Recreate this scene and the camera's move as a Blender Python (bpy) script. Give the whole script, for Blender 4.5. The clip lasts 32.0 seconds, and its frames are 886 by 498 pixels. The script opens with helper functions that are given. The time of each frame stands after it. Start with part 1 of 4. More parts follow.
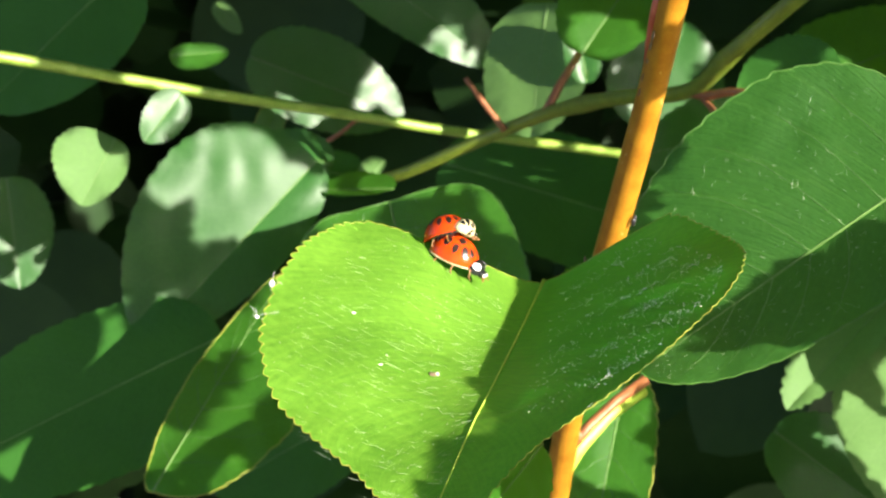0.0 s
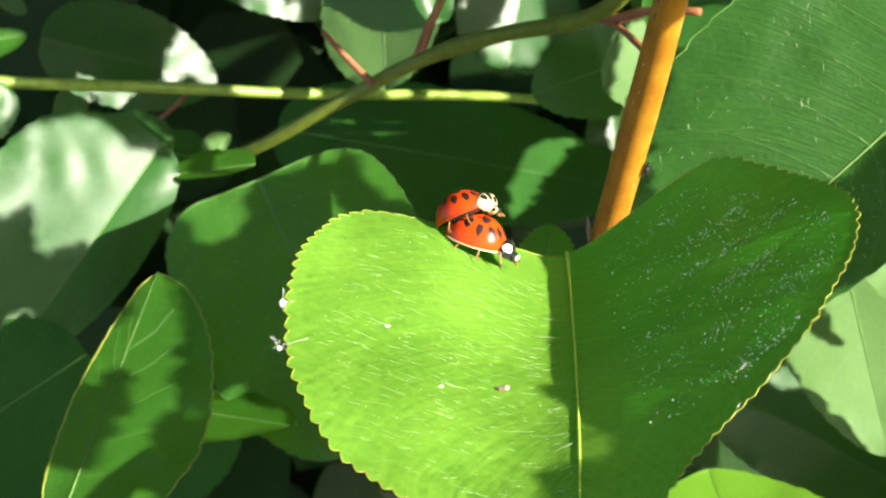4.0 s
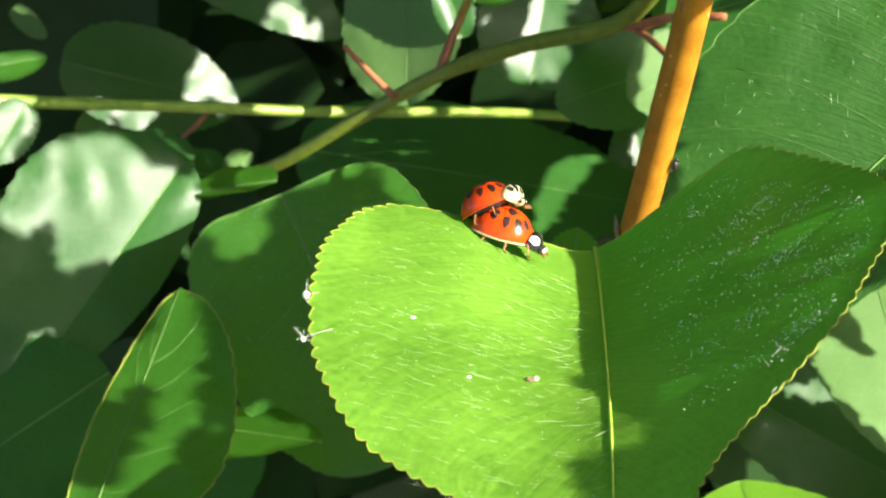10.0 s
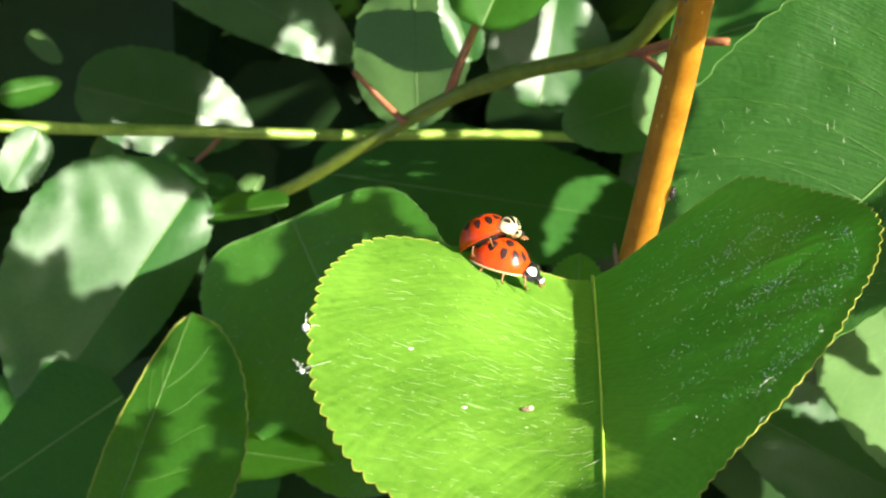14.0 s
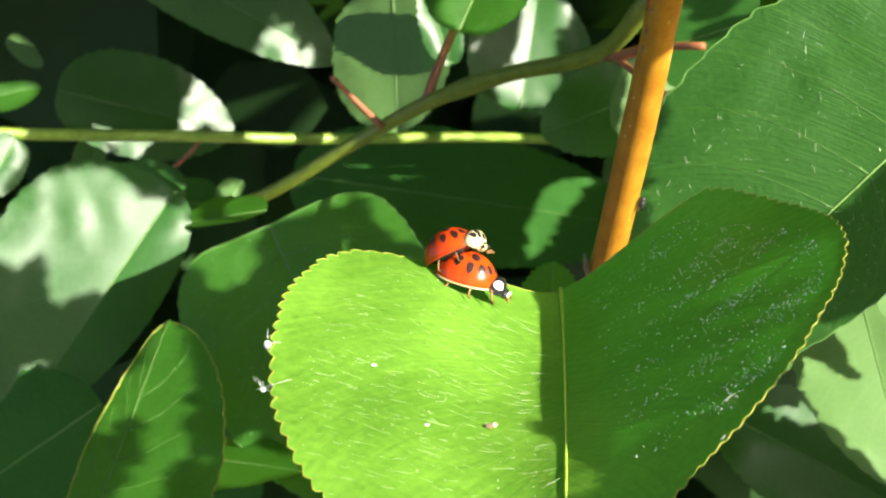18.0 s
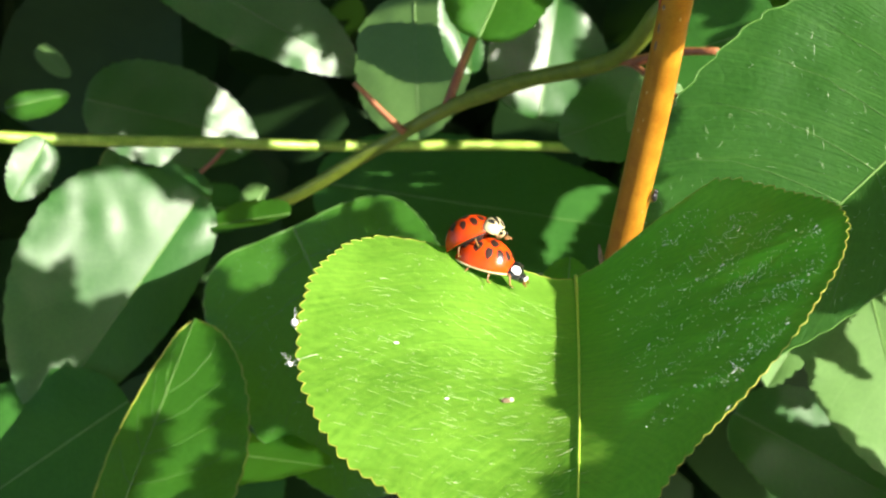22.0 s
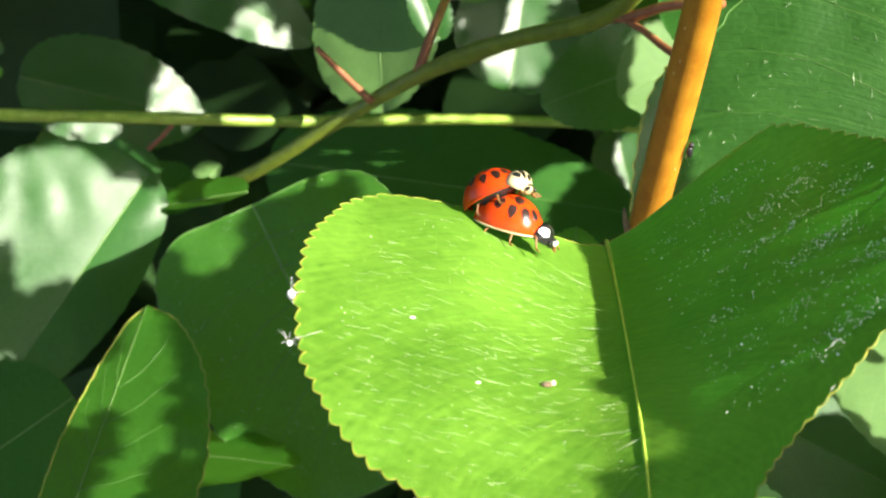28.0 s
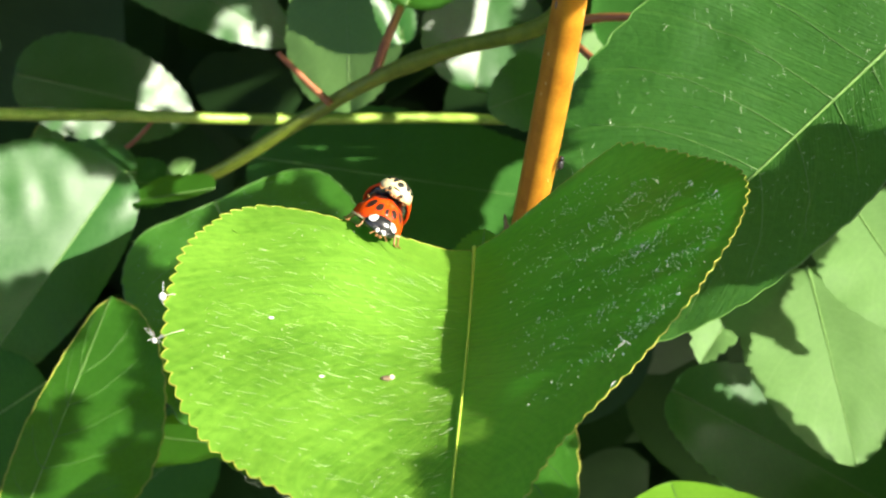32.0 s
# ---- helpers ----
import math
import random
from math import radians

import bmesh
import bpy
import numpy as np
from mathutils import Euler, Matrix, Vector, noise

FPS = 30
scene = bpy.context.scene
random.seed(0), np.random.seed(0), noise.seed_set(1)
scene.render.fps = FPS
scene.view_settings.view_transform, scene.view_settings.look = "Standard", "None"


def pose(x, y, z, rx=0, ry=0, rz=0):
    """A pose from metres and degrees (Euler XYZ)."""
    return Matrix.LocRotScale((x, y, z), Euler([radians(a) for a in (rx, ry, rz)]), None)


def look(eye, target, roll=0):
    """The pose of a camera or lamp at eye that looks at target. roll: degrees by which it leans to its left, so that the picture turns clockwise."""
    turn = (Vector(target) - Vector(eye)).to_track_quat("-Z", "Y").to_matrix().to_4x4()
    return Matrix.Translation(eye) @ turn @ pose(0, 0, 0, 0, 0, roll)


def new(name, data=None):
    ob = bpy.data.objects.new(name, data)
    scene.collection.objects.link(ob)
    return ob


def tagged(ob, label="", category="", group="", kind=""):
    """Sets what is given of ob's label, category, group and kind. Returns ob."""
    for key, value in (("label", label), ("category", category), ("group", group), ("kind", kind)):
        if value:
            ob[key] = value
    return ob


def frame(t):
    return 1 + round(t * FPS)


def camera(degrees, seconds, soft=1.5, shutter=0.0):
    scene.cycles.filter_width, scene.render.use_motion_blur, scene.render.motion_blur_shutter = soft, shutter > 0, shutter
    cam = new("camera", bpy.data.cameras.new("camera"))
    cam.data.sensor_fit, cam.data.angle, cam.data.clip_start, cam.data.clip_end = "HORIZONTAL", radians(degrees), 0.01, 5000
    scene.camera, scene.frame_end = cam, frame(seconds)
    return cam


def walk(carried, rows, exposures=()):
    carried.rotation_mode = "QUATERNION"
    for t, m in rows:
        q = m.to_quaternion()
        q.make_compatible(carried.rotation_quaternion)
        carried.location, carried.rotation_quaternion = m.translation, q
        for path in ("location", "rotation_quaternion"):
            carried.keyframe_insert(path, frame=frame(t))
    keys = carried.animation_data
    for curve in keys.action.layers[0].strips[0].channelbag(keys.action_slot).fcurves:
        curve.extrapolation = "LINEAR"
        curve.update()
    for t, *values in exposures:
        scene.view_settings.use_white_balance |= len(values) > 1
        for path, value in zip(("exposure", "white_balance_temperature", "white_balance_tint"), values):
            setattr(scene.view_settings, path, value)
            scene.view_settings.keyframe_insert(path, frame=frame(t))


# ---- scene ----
cam = camera(24.85, 32.0, soft=2.2)
cam.data.dof.use_dof, cam.data.dof.focus_distance, cam.data.dof.aperture_fstop = True, 0.15, 170
walk(cam, [
    (0.0, pose(0.01389, -0.14488, 0.99312, 59.981, -3.605, 9.723)),
    (0.5, pose(0.01442, -0.15145, 0.99799, 58.930, -3.289, 10.410)),
    (1.0, pose(0.01305, -0.15163, 0.99635, 58.520, -3.029, 10.342)),
    (1.5, pose(0.01184, -0.14680, 0.99372, 58.434, -2.875, 9.715)),
    (2.0, pose(-0.00201, -0.13765, 0.98722, 58.537, -2.757, 7.359)),
    (2.5, pose(-0.01103, -0.12765, 0.98387, 58.714, -2.047, 3.130)),
    (3.0, pose(-0.00971, -0.12182, 0.98223, 58.665, -1.513, 0.756)),
    (3.5, pose(-0.01133, -0.11948, 0.98018, 58.852, -1.436, -0.186)),
    (5.5, pose(-0.01256, -0.11088, 0.97416, 59.126, -0.672, -0.973)),
    (6.0, pose(-0.01313, -0.11022, 0.97342, 59.376, -0.531, -0.578)),
    (6.5, pose(-0.01353, -0.11131, 0.97282, 59.545, -0.717, -0.565)),
    (7.0, pose(-0.01353, -0.11179, 0.97250, 59.634, -0.796, -0.650)),
    (7.5, pose(-0.01195, -0.11269, 0.97379, 59.845, -0.654, -0.673)),
    (8.0, pose(-0.01111, -0.11381, 0.97358, 59.920, -0.532, -0.857)),
    (8.5, pose(-0.01147, -0.11528, 0.97382, 59.986, -0.314, -0.589)),
    (9.0, pose(-0.01107, -0.11596, 0.97419, 60.053, -0.276, -0.520)),
    (9.5, pose(-0.01139, -0.11602, 0.97420, 60.078, -0.303, -0.438)),
    (10.0, pose(-0.01216, -0.11659, 0.97399, 60.021, -0.371, -0.351)),
    (10.5, pose(-0.01181, -0.11704, 0.97406, 60.025, -0.444, -0.348)),
    (11.0, pose(-0.01083, -0.11755, 0.97517, 60.119, -0.420, -0.365)),
    (11.5, pose(-0.00987, -0.11721, 0.97534, 60.188, -0.314, -0.265)),
    (12.0, pose(-0.01069, -0.11749, 0.97522, 60.230, -0.133, -0.110)),
    (12.5, pose(-0.00999, -0.11762, 0.97583, 60.265, 0.007, -0.136)),
    (13.0, pose(-0.00990, -0.11777, 0.97648, 60.301, 0.151, -0.146)),
    (13.5, pose(-0.01065, -0.11801, 0.97644, 60.348, 0.266, -0.031)),
    (15.5, pose(-0.00914, -0.11918, 0.97691, 60.565, 0.229, 0.034)),
    (16.0, pose(-0.00984, -0.11711, 0.97631, 60.474, 0.216, 0.025)),
    (16.5, pose(-0.00952, -0.11558, 0.97644, 60.475, 0.293, -0.258)),
    (17.0, pose(-0.00962, -0.11532, 0.97597, 60.344, 0.285, -0.232)),
    (17.5, pose(-0.00903, -0.11595, 0.97664, 60.299, 0.439, -0.352)),
    (18.0, pose(-0.00824, -0.11679, 0.97720, 60.283, 0.447, -0.311)),
    (18.5, pose(-0.00817, -0.11802, 0.97797, 60.379, 0.329, -0.132)),
    (19.0, pose(-0.00667, -0.11780, 0.97778, 60.436, 0.490, -0.003)),
    (19.5, pose(-0.00634, -0.11943, 0.97798, 60.400, 0.965, 0.367)),
    (20.0, pose(-0.00704, -0.12088, 0.97830, 60.442, 1.003, 0.542)),
    (20.5, pose(-0.00706, -0.12173, 0.97841, 60.607, 0.760, 0.627)),
    (21.0, pose(-0.00748, -0.12243, 0.97881, 60.712, 1.090, 0.529)),
    (21.5, pose(-0.00801, -0.12314, 0.97882, 60.859, 0.599, 0.382)),
    (22.0, pose(-0.00822, -0.12371, 0.97795, 60.895, 0.544, 0.290)),
    (22.5, pose(-0.00804, -0.12402, 0.97799, 60.912, 0.442, 0.319)),
    (23.0, pose(-0.00668, -0.12418, 0.97841, 60.944, 0.480, 0.262)),
    (23.5, pose(-0.00583, -0.12566, 0.97934, 60.973, 0.518, 0.270)),
    (24.0, pose(-0.00717, -0.12642, 0.97882, 61.032, 0.528, 0.666)),
    (24.5, pose(-0.00733, -0.12596, 0.97868, 61.081, 0.557, 0.828)),
    (26.5, pose(-0.00830, -0.12523, 0.97749, 60.884, 0.606, 0.700)),
    (27.0, pose(-0.00874, -0.12248, 0.97715, 60.829, 0.776, 0.713)),
    (27.5, pose(-0.01067, -0.11434, 0.97073, 60.172, 0.389, 0.242)),
    (28.0, pose(-0.01418, -0.10417, 0.96428, 60.798, 0.107, -1.726)),
    (28.5, pose(-0.01672, -0.09862, 0.96190, 61.450, 0.965, -3.236)),
    (29.0, pose(-0.01808, -0.09648, 0.95905, 62.117, 1.189, -4.868)),
    (29.5, pose(-0.02212, -0.09636, 0.95825, 62.406, 1.003, -5.959)),
    (30.0, pose(-0.02574, -0.09847, 0.96359, 62.124, 1.486, -6.329)),
    (30.5, pose(-0.02568, -0.10382, 0.96809, 60.830, 1.621, -5.966)),
    (31.0, pose(-0.02168, -0.10808, 0.96979, 60.499, 1.802, -6.140)),
    (31.5, pose(-0.01347, -0.11423, 0.97117, 60.428, 1.140, -3.595)),
    (32.0, pose(-0.00180, -0.11685, 0.97319, 60.310, 0.427, -0.538)),
], exposures=[(0.0, 1.83), (32.0, 1.83)])

# ---- light ----
SUN_AZ, SUN_EL = radians(-31), radians(31)      # azimuth counted from +x towards +y
SUN = Vector((math.cos(SUN_EL) * math.cos(SUN_AZ), math.cos(SUN_EL) * math.sin(SUN_AZ), math.sin(SUN_EL)))
sun = new("sun", bpy.data.lights.new("sun", "SUN"))
sun.data.energy, sun.data.angle, sun.data.color = 5.0, radians(0.45), (1.0, 0.94, 0.80)
sun.matrix_world = look(SUN * 2, (0, 0, 0))
world = bpy.data.worlds.new("world")
scene.world = world
world.use_nodes = True
wn = world.node_tree.nodes
sky = wn.new("ShaderNodeTexSky")
sky.sky_type, sky.sun_disc = "NISHITA", False
sky.air_density, sky.dust_density, sky.ozone_density = 0.5, 3.5, 0.2
sky.sun_elevation, sky.sun_rotation = SUN_EL, radians(90) - SUN_AZ
world.node_tree.links.new(sky.outputs[0], wn["Background"].inputs[0])
wn["Background"].inputs[1].default_value = 0.125


# ---- materials ----
def nodes_of(name):
    m = bpy.data.materials.new(name)
    m.use_nodes = True
    return m, m.node_tree.nodes, m.node_tree.links, m.node_tree.nodes["Principled BSDF"]


def plain(name, low, high, rough=0.5, scale=900.0, bump=0.15, coat=0.0, spec=0.5, metal=0.0):
    """A surface whose colour wanders between two tones at two scales, with fine relief."""
    m, n, l, b = nodes_of(name)
    tc = n.new("ShaderNodeTexCoord")
    a, c = n.new("ShaderNodeTexNoise"), n.new("ShaderNodeTexNoise")
    a.inputs["Scale"].default_value, c.inputs["Scale"].default_value = scale, scale * 7
    add = n.new("ShaderNodeMath")
    add.operation = "MULTIPLY_ADD"
    add.inputs[1].default_value = 0.35
    ramp = n.new("ShaderNodeValToRGB")
    ramp.color_ramp.elements[0].position, ramp.color_ramp.elements[1].position = 0.42, 0.86
    ramp.color_ramp.elements[0].color, ramp.color_ramp.elements[1].color = (*low, 1), (*high, 1)
    bp = n.new("ShaderNodeBump")
    bp.inputs["Strength"].default_value, bp.inputs["Distance"].default_value = bump, 0.0003
    for t in (a, c):
        l.new(tc.outputs["Object"], t.inputs["Vector"])
    l.new(c.outputs[0], add.inputs[0])
    l.new(a.outputs[0], add.inputs[2])
    l.new(add.outputs[0], ramp.inputs[0])
    l.new(ramp.outputs[0], b.inputs["Base Color"])
    l.new(c.outputs[0], bp.inputs["Height"])
    l.new(bp.outputs[0], b.inputs["Normal"])
    b.inputs["Roughness"].default_value, b.inputs["Coat Weight"].default_value = rough, coat
    b.inputs["Specular IOR Level"].default_value, b.inputs["Metallic"].default_value = spec, metal
    b.inputs["Coat Roughness"].default_value = 0.08
    return m


def leaf_material(name, low, high, through_col, share=0.42, rough=0.36, vein=(0.16, 0.30, 0.05), veins=9.0, relief=0.5, scale=260.0, spec=0.5):
    """A leaf: waxy top with mottling and a vein net, and light that shines through the blade. UV: x across (0.5 the midrib), y along."""
    m, n, l, b = nodes_of(name)
    uv, tc = n.new("ShaderNodeUVMap"), n.new("ShaderNodeTexCoord")
    sep = n.new("ShaderNodeSeparateXYZ")
    l.new(uv.outputs[0], sep.inputs[0])

    def calc(op, a, c=None, d=None):
        k = n.new("ShaderNodeMath")
        k.operation = op
        for i, v in enumerate((a, c, d)):
            if v is None:
                continue
            if isinstance(v, (int, float)):
                k.inputs[i].default_value = v
            else:
                l.new(v, k.inputs[i])
        return k.outputs[0]

    def noise_tex(s, detail=3.0, vec=None):
        t = n.new("ShaderNodeTexNoise")
        t.inputs["Scale"].default_value, t.inputs["Detail"].default_value = s, detail
        l.new(vec or tc.outputs["Object"], t.inputs["Vector"])
        return t.outputs[0]

    big, fine = noise_tex(scale * 0.35), noise_tex(scale * 6, 4.0)
    across = calc("ABSOLUTE", calc("SUBTRACT", sep.outputs[0], 0.5))
    wob = calc("MULTIPLY", calc("SUBTRACT", big, 0.5), 0.35)
    phase = calc("ADD", calc("SUBTRACT", calc("MULTIPLY", sep.outputs[1], veins), calc("MULTIPLY", across, veins * 0.55)), wob)
    saw = calc("ABSOLUTE", calc("SUBTRACT", calc("FRACT", phase), 0.5))
    line = calc("SMOOTH_MAX", calc("SUBTRACT", 1.0, calc("MULTIPLY", saw, 26.0)), 0.0, 0.05)
    cells = n.new("ShaderNodeTexVoronoi")
    cells.feature = "DISTANCE_TO_EDGE"
    cells.inputs["Scale"].default_value = scale * 2.6
    l.new(tc.outputs["Object"], cells.inputs["Vector"])
    net = calc("SUBTRACT", 1.0, calc("MINIMUM", calc("MULTIPLY", cells.outputs["Distance"], 9.0), 1.0))
    grain = n.new("ShaderNodeMapping")
    grain.inputs["Scale"].default_value = (7.0, 150.0, 1.0)
    warp = n.new("ShaderNodeCombineXYZ")
    l.new(sep.outputs[0], warp.inputs[0])
    l.new(calc("SUBTRACT", sep.outputs[1], calc("MULTIPLY", across, 0.5)), warp.inputs[1])
    l.new(warp.outputs[0], grain.inputs[0])
    streak = noise_tex(1.0, 2.0, grain.outputs[0])
    ramp = n.new("ShaderNodeValToRGB")
    ramp.color_ramp.elements[0].position, ramp.color_ramp.elements[1].position = 0.36, 0.68
    ramp.color_ramp.elements[0].color, ramp.color_ramp.elements[1].color = (*low, 1), (*high, 1)
    l.new(calc("ADD", calc("ADD", calc("MULTIPLY", big, 0.42), calc("MULTIPLY", fine, 0.30)), calc("MULTIPLY", streak, 0.28)), ramp.inputs[0])
    mix = n.new("ShaderNodeMixRGB")
    mix.inputs[2].default_value = (*vein, 1)
    l.new(calc("MINIMUM", calc("ADD", calc("MULTIPLY", line, 0.22), calc("MULTIPLY", net, 0.05)), 1.0), mix.inputs[0])
    l.new(ramp.outputs[0], mix.inputs[1])
    l.new(mix.outputs[0], b.inputs["Base Color"])
    bp = n.new("ShaderNodeBump")
    bp.inputs["Strength"].default_value, bp.inputs["Distance"].default_value = relief, 0.00025
    l.new(calc("ADD", calc("ADD", calc("MULTIPLY", fine, 0.35), calc("ADD", calc("MULTIPLY", net, -0.05), calc("MULTIPLY", streak, 0.45))), calc("MULTIPLY", line, -0.10)), bp.inputs["Height"])
    l.new(bp.outputs[0], b.inputs["Normal"])
    l.new(calc("ADD", calc("MULTIPLY", fine, 0.25), rough - 0.12), b.inputs["Roughness"])
    b.inputs["Specular IOR Level"].default_value = spec
    glow = n.new("ShaderNodeBsdfTranslucent")
    tint = n.new("ShaderNodeMixRGB")
    tint.blend_type = "MULTIPLY"
    tint.inputs[0].default_value, tint.inputs[1].default_value = 0.6, (*through_col, 1)
    bright = n.new("ShaderNodeValToRGB")
    bright.color_ramp.elements[0].color, bright.color_ramp.elements[1].color = (0.55, 0.55, 0.55, 1), (1, 1, 1, 1)
    l.new(fine, bright.inputs[0])
    l.new(bright.outputs[0], tint.inputs[2])
    l.new(tint.outputs[0], glow.inputs[0])
    l.new(bp.outputs[0], glow.inputs["Normal"])
    both = n.new("ShaderNodeMixShader")
    both.inputs[0].default_value = share
    l.new(b.outputs[0], both.inputs[1])
    l.new(glow.outputs[0], both.inputs[2])
    l.new(both.outputs[0], n["Material Output"].inputs[0])
    return m


LEAF = {
    "main": leaf_material("lime green leaf", (0.082, 0.205, 0.016), (0.215, 0.43, 0.044), (0.12, 0.70, 0.05), 0.38, 0.50, (0.15, 0.35, 0.035), 10, 0.30, spec=0.4),
    "a": leaf_material("waxy grey-green leaf", (0.018, 0.082, 0.014), (0.034, 0.122, 0.022), (0.20, 0.50, 0.03), 0.30, 0.38, (0.08, 0.17, 0.06), 8, 0.10, spec=0.42),
    "b": leaf_material("fresh green leaf", (0.026, 0.112, 0.009), (0.044, 0.165, 0.014), (0.22, 0.58, 0.01), 0.45, 0.42, (0.12, 0.25, 0.05), 8, 0.3),
    "c": leaf_material("deep green leaf", (0.022, 0.095, 0.013), (0.038, 0.145, 0.019), (0.12, 0.34, 0.03), 0.28, 0.55, (0.06, 0.14, 0.04), 8, 0.25, spec=0.22),
    # also lends a sunlit tone to one green leaf
    "l": leaf_material("lime leaf and sunlit leaf tone", (0.12, 0.30, 0.02), (0.17, 0.38, 0.03), (0.35, 0.68, 0.03), 0.45, 0.42, (0.22, 0.4, 0.06), 9, 0.3),
    "p": leaf_material("pale matt green leaf", (0.070, 0.155, 0.034), (0.105, 0.215, 0.052), (0.25, 0.5, 0.08), 0.25, 0.68, (0.18, 0.30, 0.10), 8, 0.25),
    "m": leaf_material("rough mid-green leaf", (0.015, 0.068, 0.007), (0.030, 0.112, 0.014), (0.16, 0.46, 0.03), 0.34, 0.50, (0.08, 0.19, 0.03), 9, 0.75, 300, spec=0.32),
}
# near-black green: the shade inside the shrub is put into this leaf colour
INNER_SHADE = leaf_material("inner leaf toned with shade", (0.010, 0.032, 0.007), (0.018, 0.05, 0.010), (0.04, 0.11, 0.01), 0.2, 0.6, (0.03, 0.07, 0.02), 8, 0.2, spec=0.2)
RIB = plain("pale yellow-green rib", (0.42, 0.60, 0.06), (0.54, 0.68, 0.10), 0.45)
RIB_DIM = plain("green rib", (0.09, 0.19, 0.04), (0.14, 0.26, 0.06), 0.45)
VEIN = plain("soft green vein", (0.10, 0.27, 0.018), (0.15, 0.34, 0.03), 0.55, spec=0.3)
DIMVEIN = plain("dim green vein", (0.05, 0.14, 0.02), (0.08, 0.19, 0.03), 0.5)
RIM = plain("yellow leaf margin", (0.20, 0.29, 0.025), (0.36, 0.36, 0.05), 0.5)
BARK = plain("orange-tan bark", (0.27, 0.105, 0.006), (0.40, 0.18, 0.014), 0.42, 500, 0.08, spec=0.35)
GREENBARK = plain("olive green bark", (0.10, 0.145, 0.012), (0.17, 0.22, 0.02), 0.42, 500, 0.25)
TWIGBARK = plain("yellow-green twig bark", (0.17, 0.29, 0.03), (0.30, 0.43, 0.07), 0.40, 500, 0.2)
RED = plain("reddish leaf stalk", (0.20, 0.070, 0.028), (0.30, 0.11, 0.042), 0.45, 700)
PINK = plain("pinkish red scale", (0.36, 0.055, 0.035), (0.52, 0.13, 0.085), 0.42, 700)
DRY = plain("dry cream tissue", (0.50, 0.44, 0.30), (0.70, 0.64, 0.48), 0.7, 900)
WHITE = plain("white fluff", (0.70, 0.70, 0.66), (0.85, 0.85, 0.82), 0.8, 900)
PALEHAIR = plain("pale green hair", (0.34, 0.48, 0.24), (0.56, 0.67, 0.44), 0.55, 900)
PORE = plain("pale bark pore", (0.52, 0.34, 0.10), (0.62, 0.46, 0.20), 0.6, 900)
CRUMB = plain("brown crumb", (0.10, 0.06, 0.03), (0.25, 0.18, 0.11), 0.8, 1500, 0.6)
SOIL = plain("dark soil and litter", (0.018, 0.013, 0.009), (0.06, 0.045, 0.03), 0.9, 40, 0.8)
ORANGE = plain("orange-red wing case", (0.52, 0.036, 0.003), (0.60, 0.058, 0.004), 0.22, 700, 0.03, 0.06, 0.3)
ORANGE_B = plain("deep orange wing case", (0.48, 0.032, 0.003), (0.56, 0.050, 0.004), 0.24, 700, 0.03, 0.06, 0.3)
SPOT = plain("brown-black spot", (0.012, 0.006, 0.005), (0.03, 0.012, 0.010), 0.28, 900, 0.03, 0.5)
BLACK = plain("black shell", (0.008, 0.008, 0.009), (0.02, 0.02, 0.02), 0.25, 900, 0.05, 0.4)
CREAM = plain("cream shell", (0.42, 0.33, 0.16), (0.55, 0.46, 0.27), 0.32, 900, 0.05, 0.3)
IVORY = plain("white shell", (0.74, 0.73, 0.68), (0.86, 0.86, 0.82), 0.30, 900, 0.05, 0.3)
LEG = plain("amber leg", (0.16, 0.065, 0.016), (0.26, 0.12, 0.035), 0.4, 1500)


# ---- mesh helpers ----
def mm(*p):
    return Vector(p) * 0.001


def obj(name, verts, faces, material, parent=None, label="", uvs=None, smooth=True):
    me = bpy.data.meshes.new(name)
    me.from_pydata([tuple(v) for v in verts], [], faces)
    me.materials.append(material)
    if uvs is not None:
        lay = me.uv_layers.new(name="UVMap")
        for lp in me.loops:
            lay.data[lp.index].uv = uvs[lp.vertex_index]
    if smooth:
        me.polygons.foreach_set("use_smooth", [True] * len(me.polygons))
    me.update()
    ob = new(name, me)
    if parent is not None:
        ob.parent = parent
    if label:
        tagged(ob, label)
    return ob


def tube_mesh(points, radii, sides=8, squash=1.0):
    """Verts and faces of a closed tapered tube along points."""
    pts = [Vector(p) for p in points]
    vs, fs = [], []
    up = Vector((0, 0, 1))
    for i, p in enumerate(pts):
        d = (pts[min(i + 1, len(pts) - 1)] - pts[max(i - 1, 0)]).normalized()
        a = d.cross(up)
        a = a.normalized() if a.length > 1e-4 else Vector((1, 0, 0))
        c = a.cross(d).normalized()
        r = radii[i] if isinstance(radii, (list, tuple)) else radii
        for k in range(sides):
            w = 2 * math.pi * k / sides
            vs.append(p + a * (r * math.cos(w)) + c * (r * squash * math.sin(w)))
    for i in range(len(pts) - 1):
        for k in range(sides):
            fs.append((i * sides + k, i * sides + (k + 1) % sides, (i + 1) * sides + (k + 1) % sides, (i + 1) * sides + k))
    fs.append(tuple(range(sides))[::-1])
    fs.append(tuple((len(pts) - 1) * sides + k for k in range(sides)))
    return vs, fs


def tube(name, points, radii, material, parent=None, label="", sides=8, squash=1.0):
    vs, fs = tube_mesh(points, radii, sides, squash)
    return obj(name, vs, fs, material, parent, label)


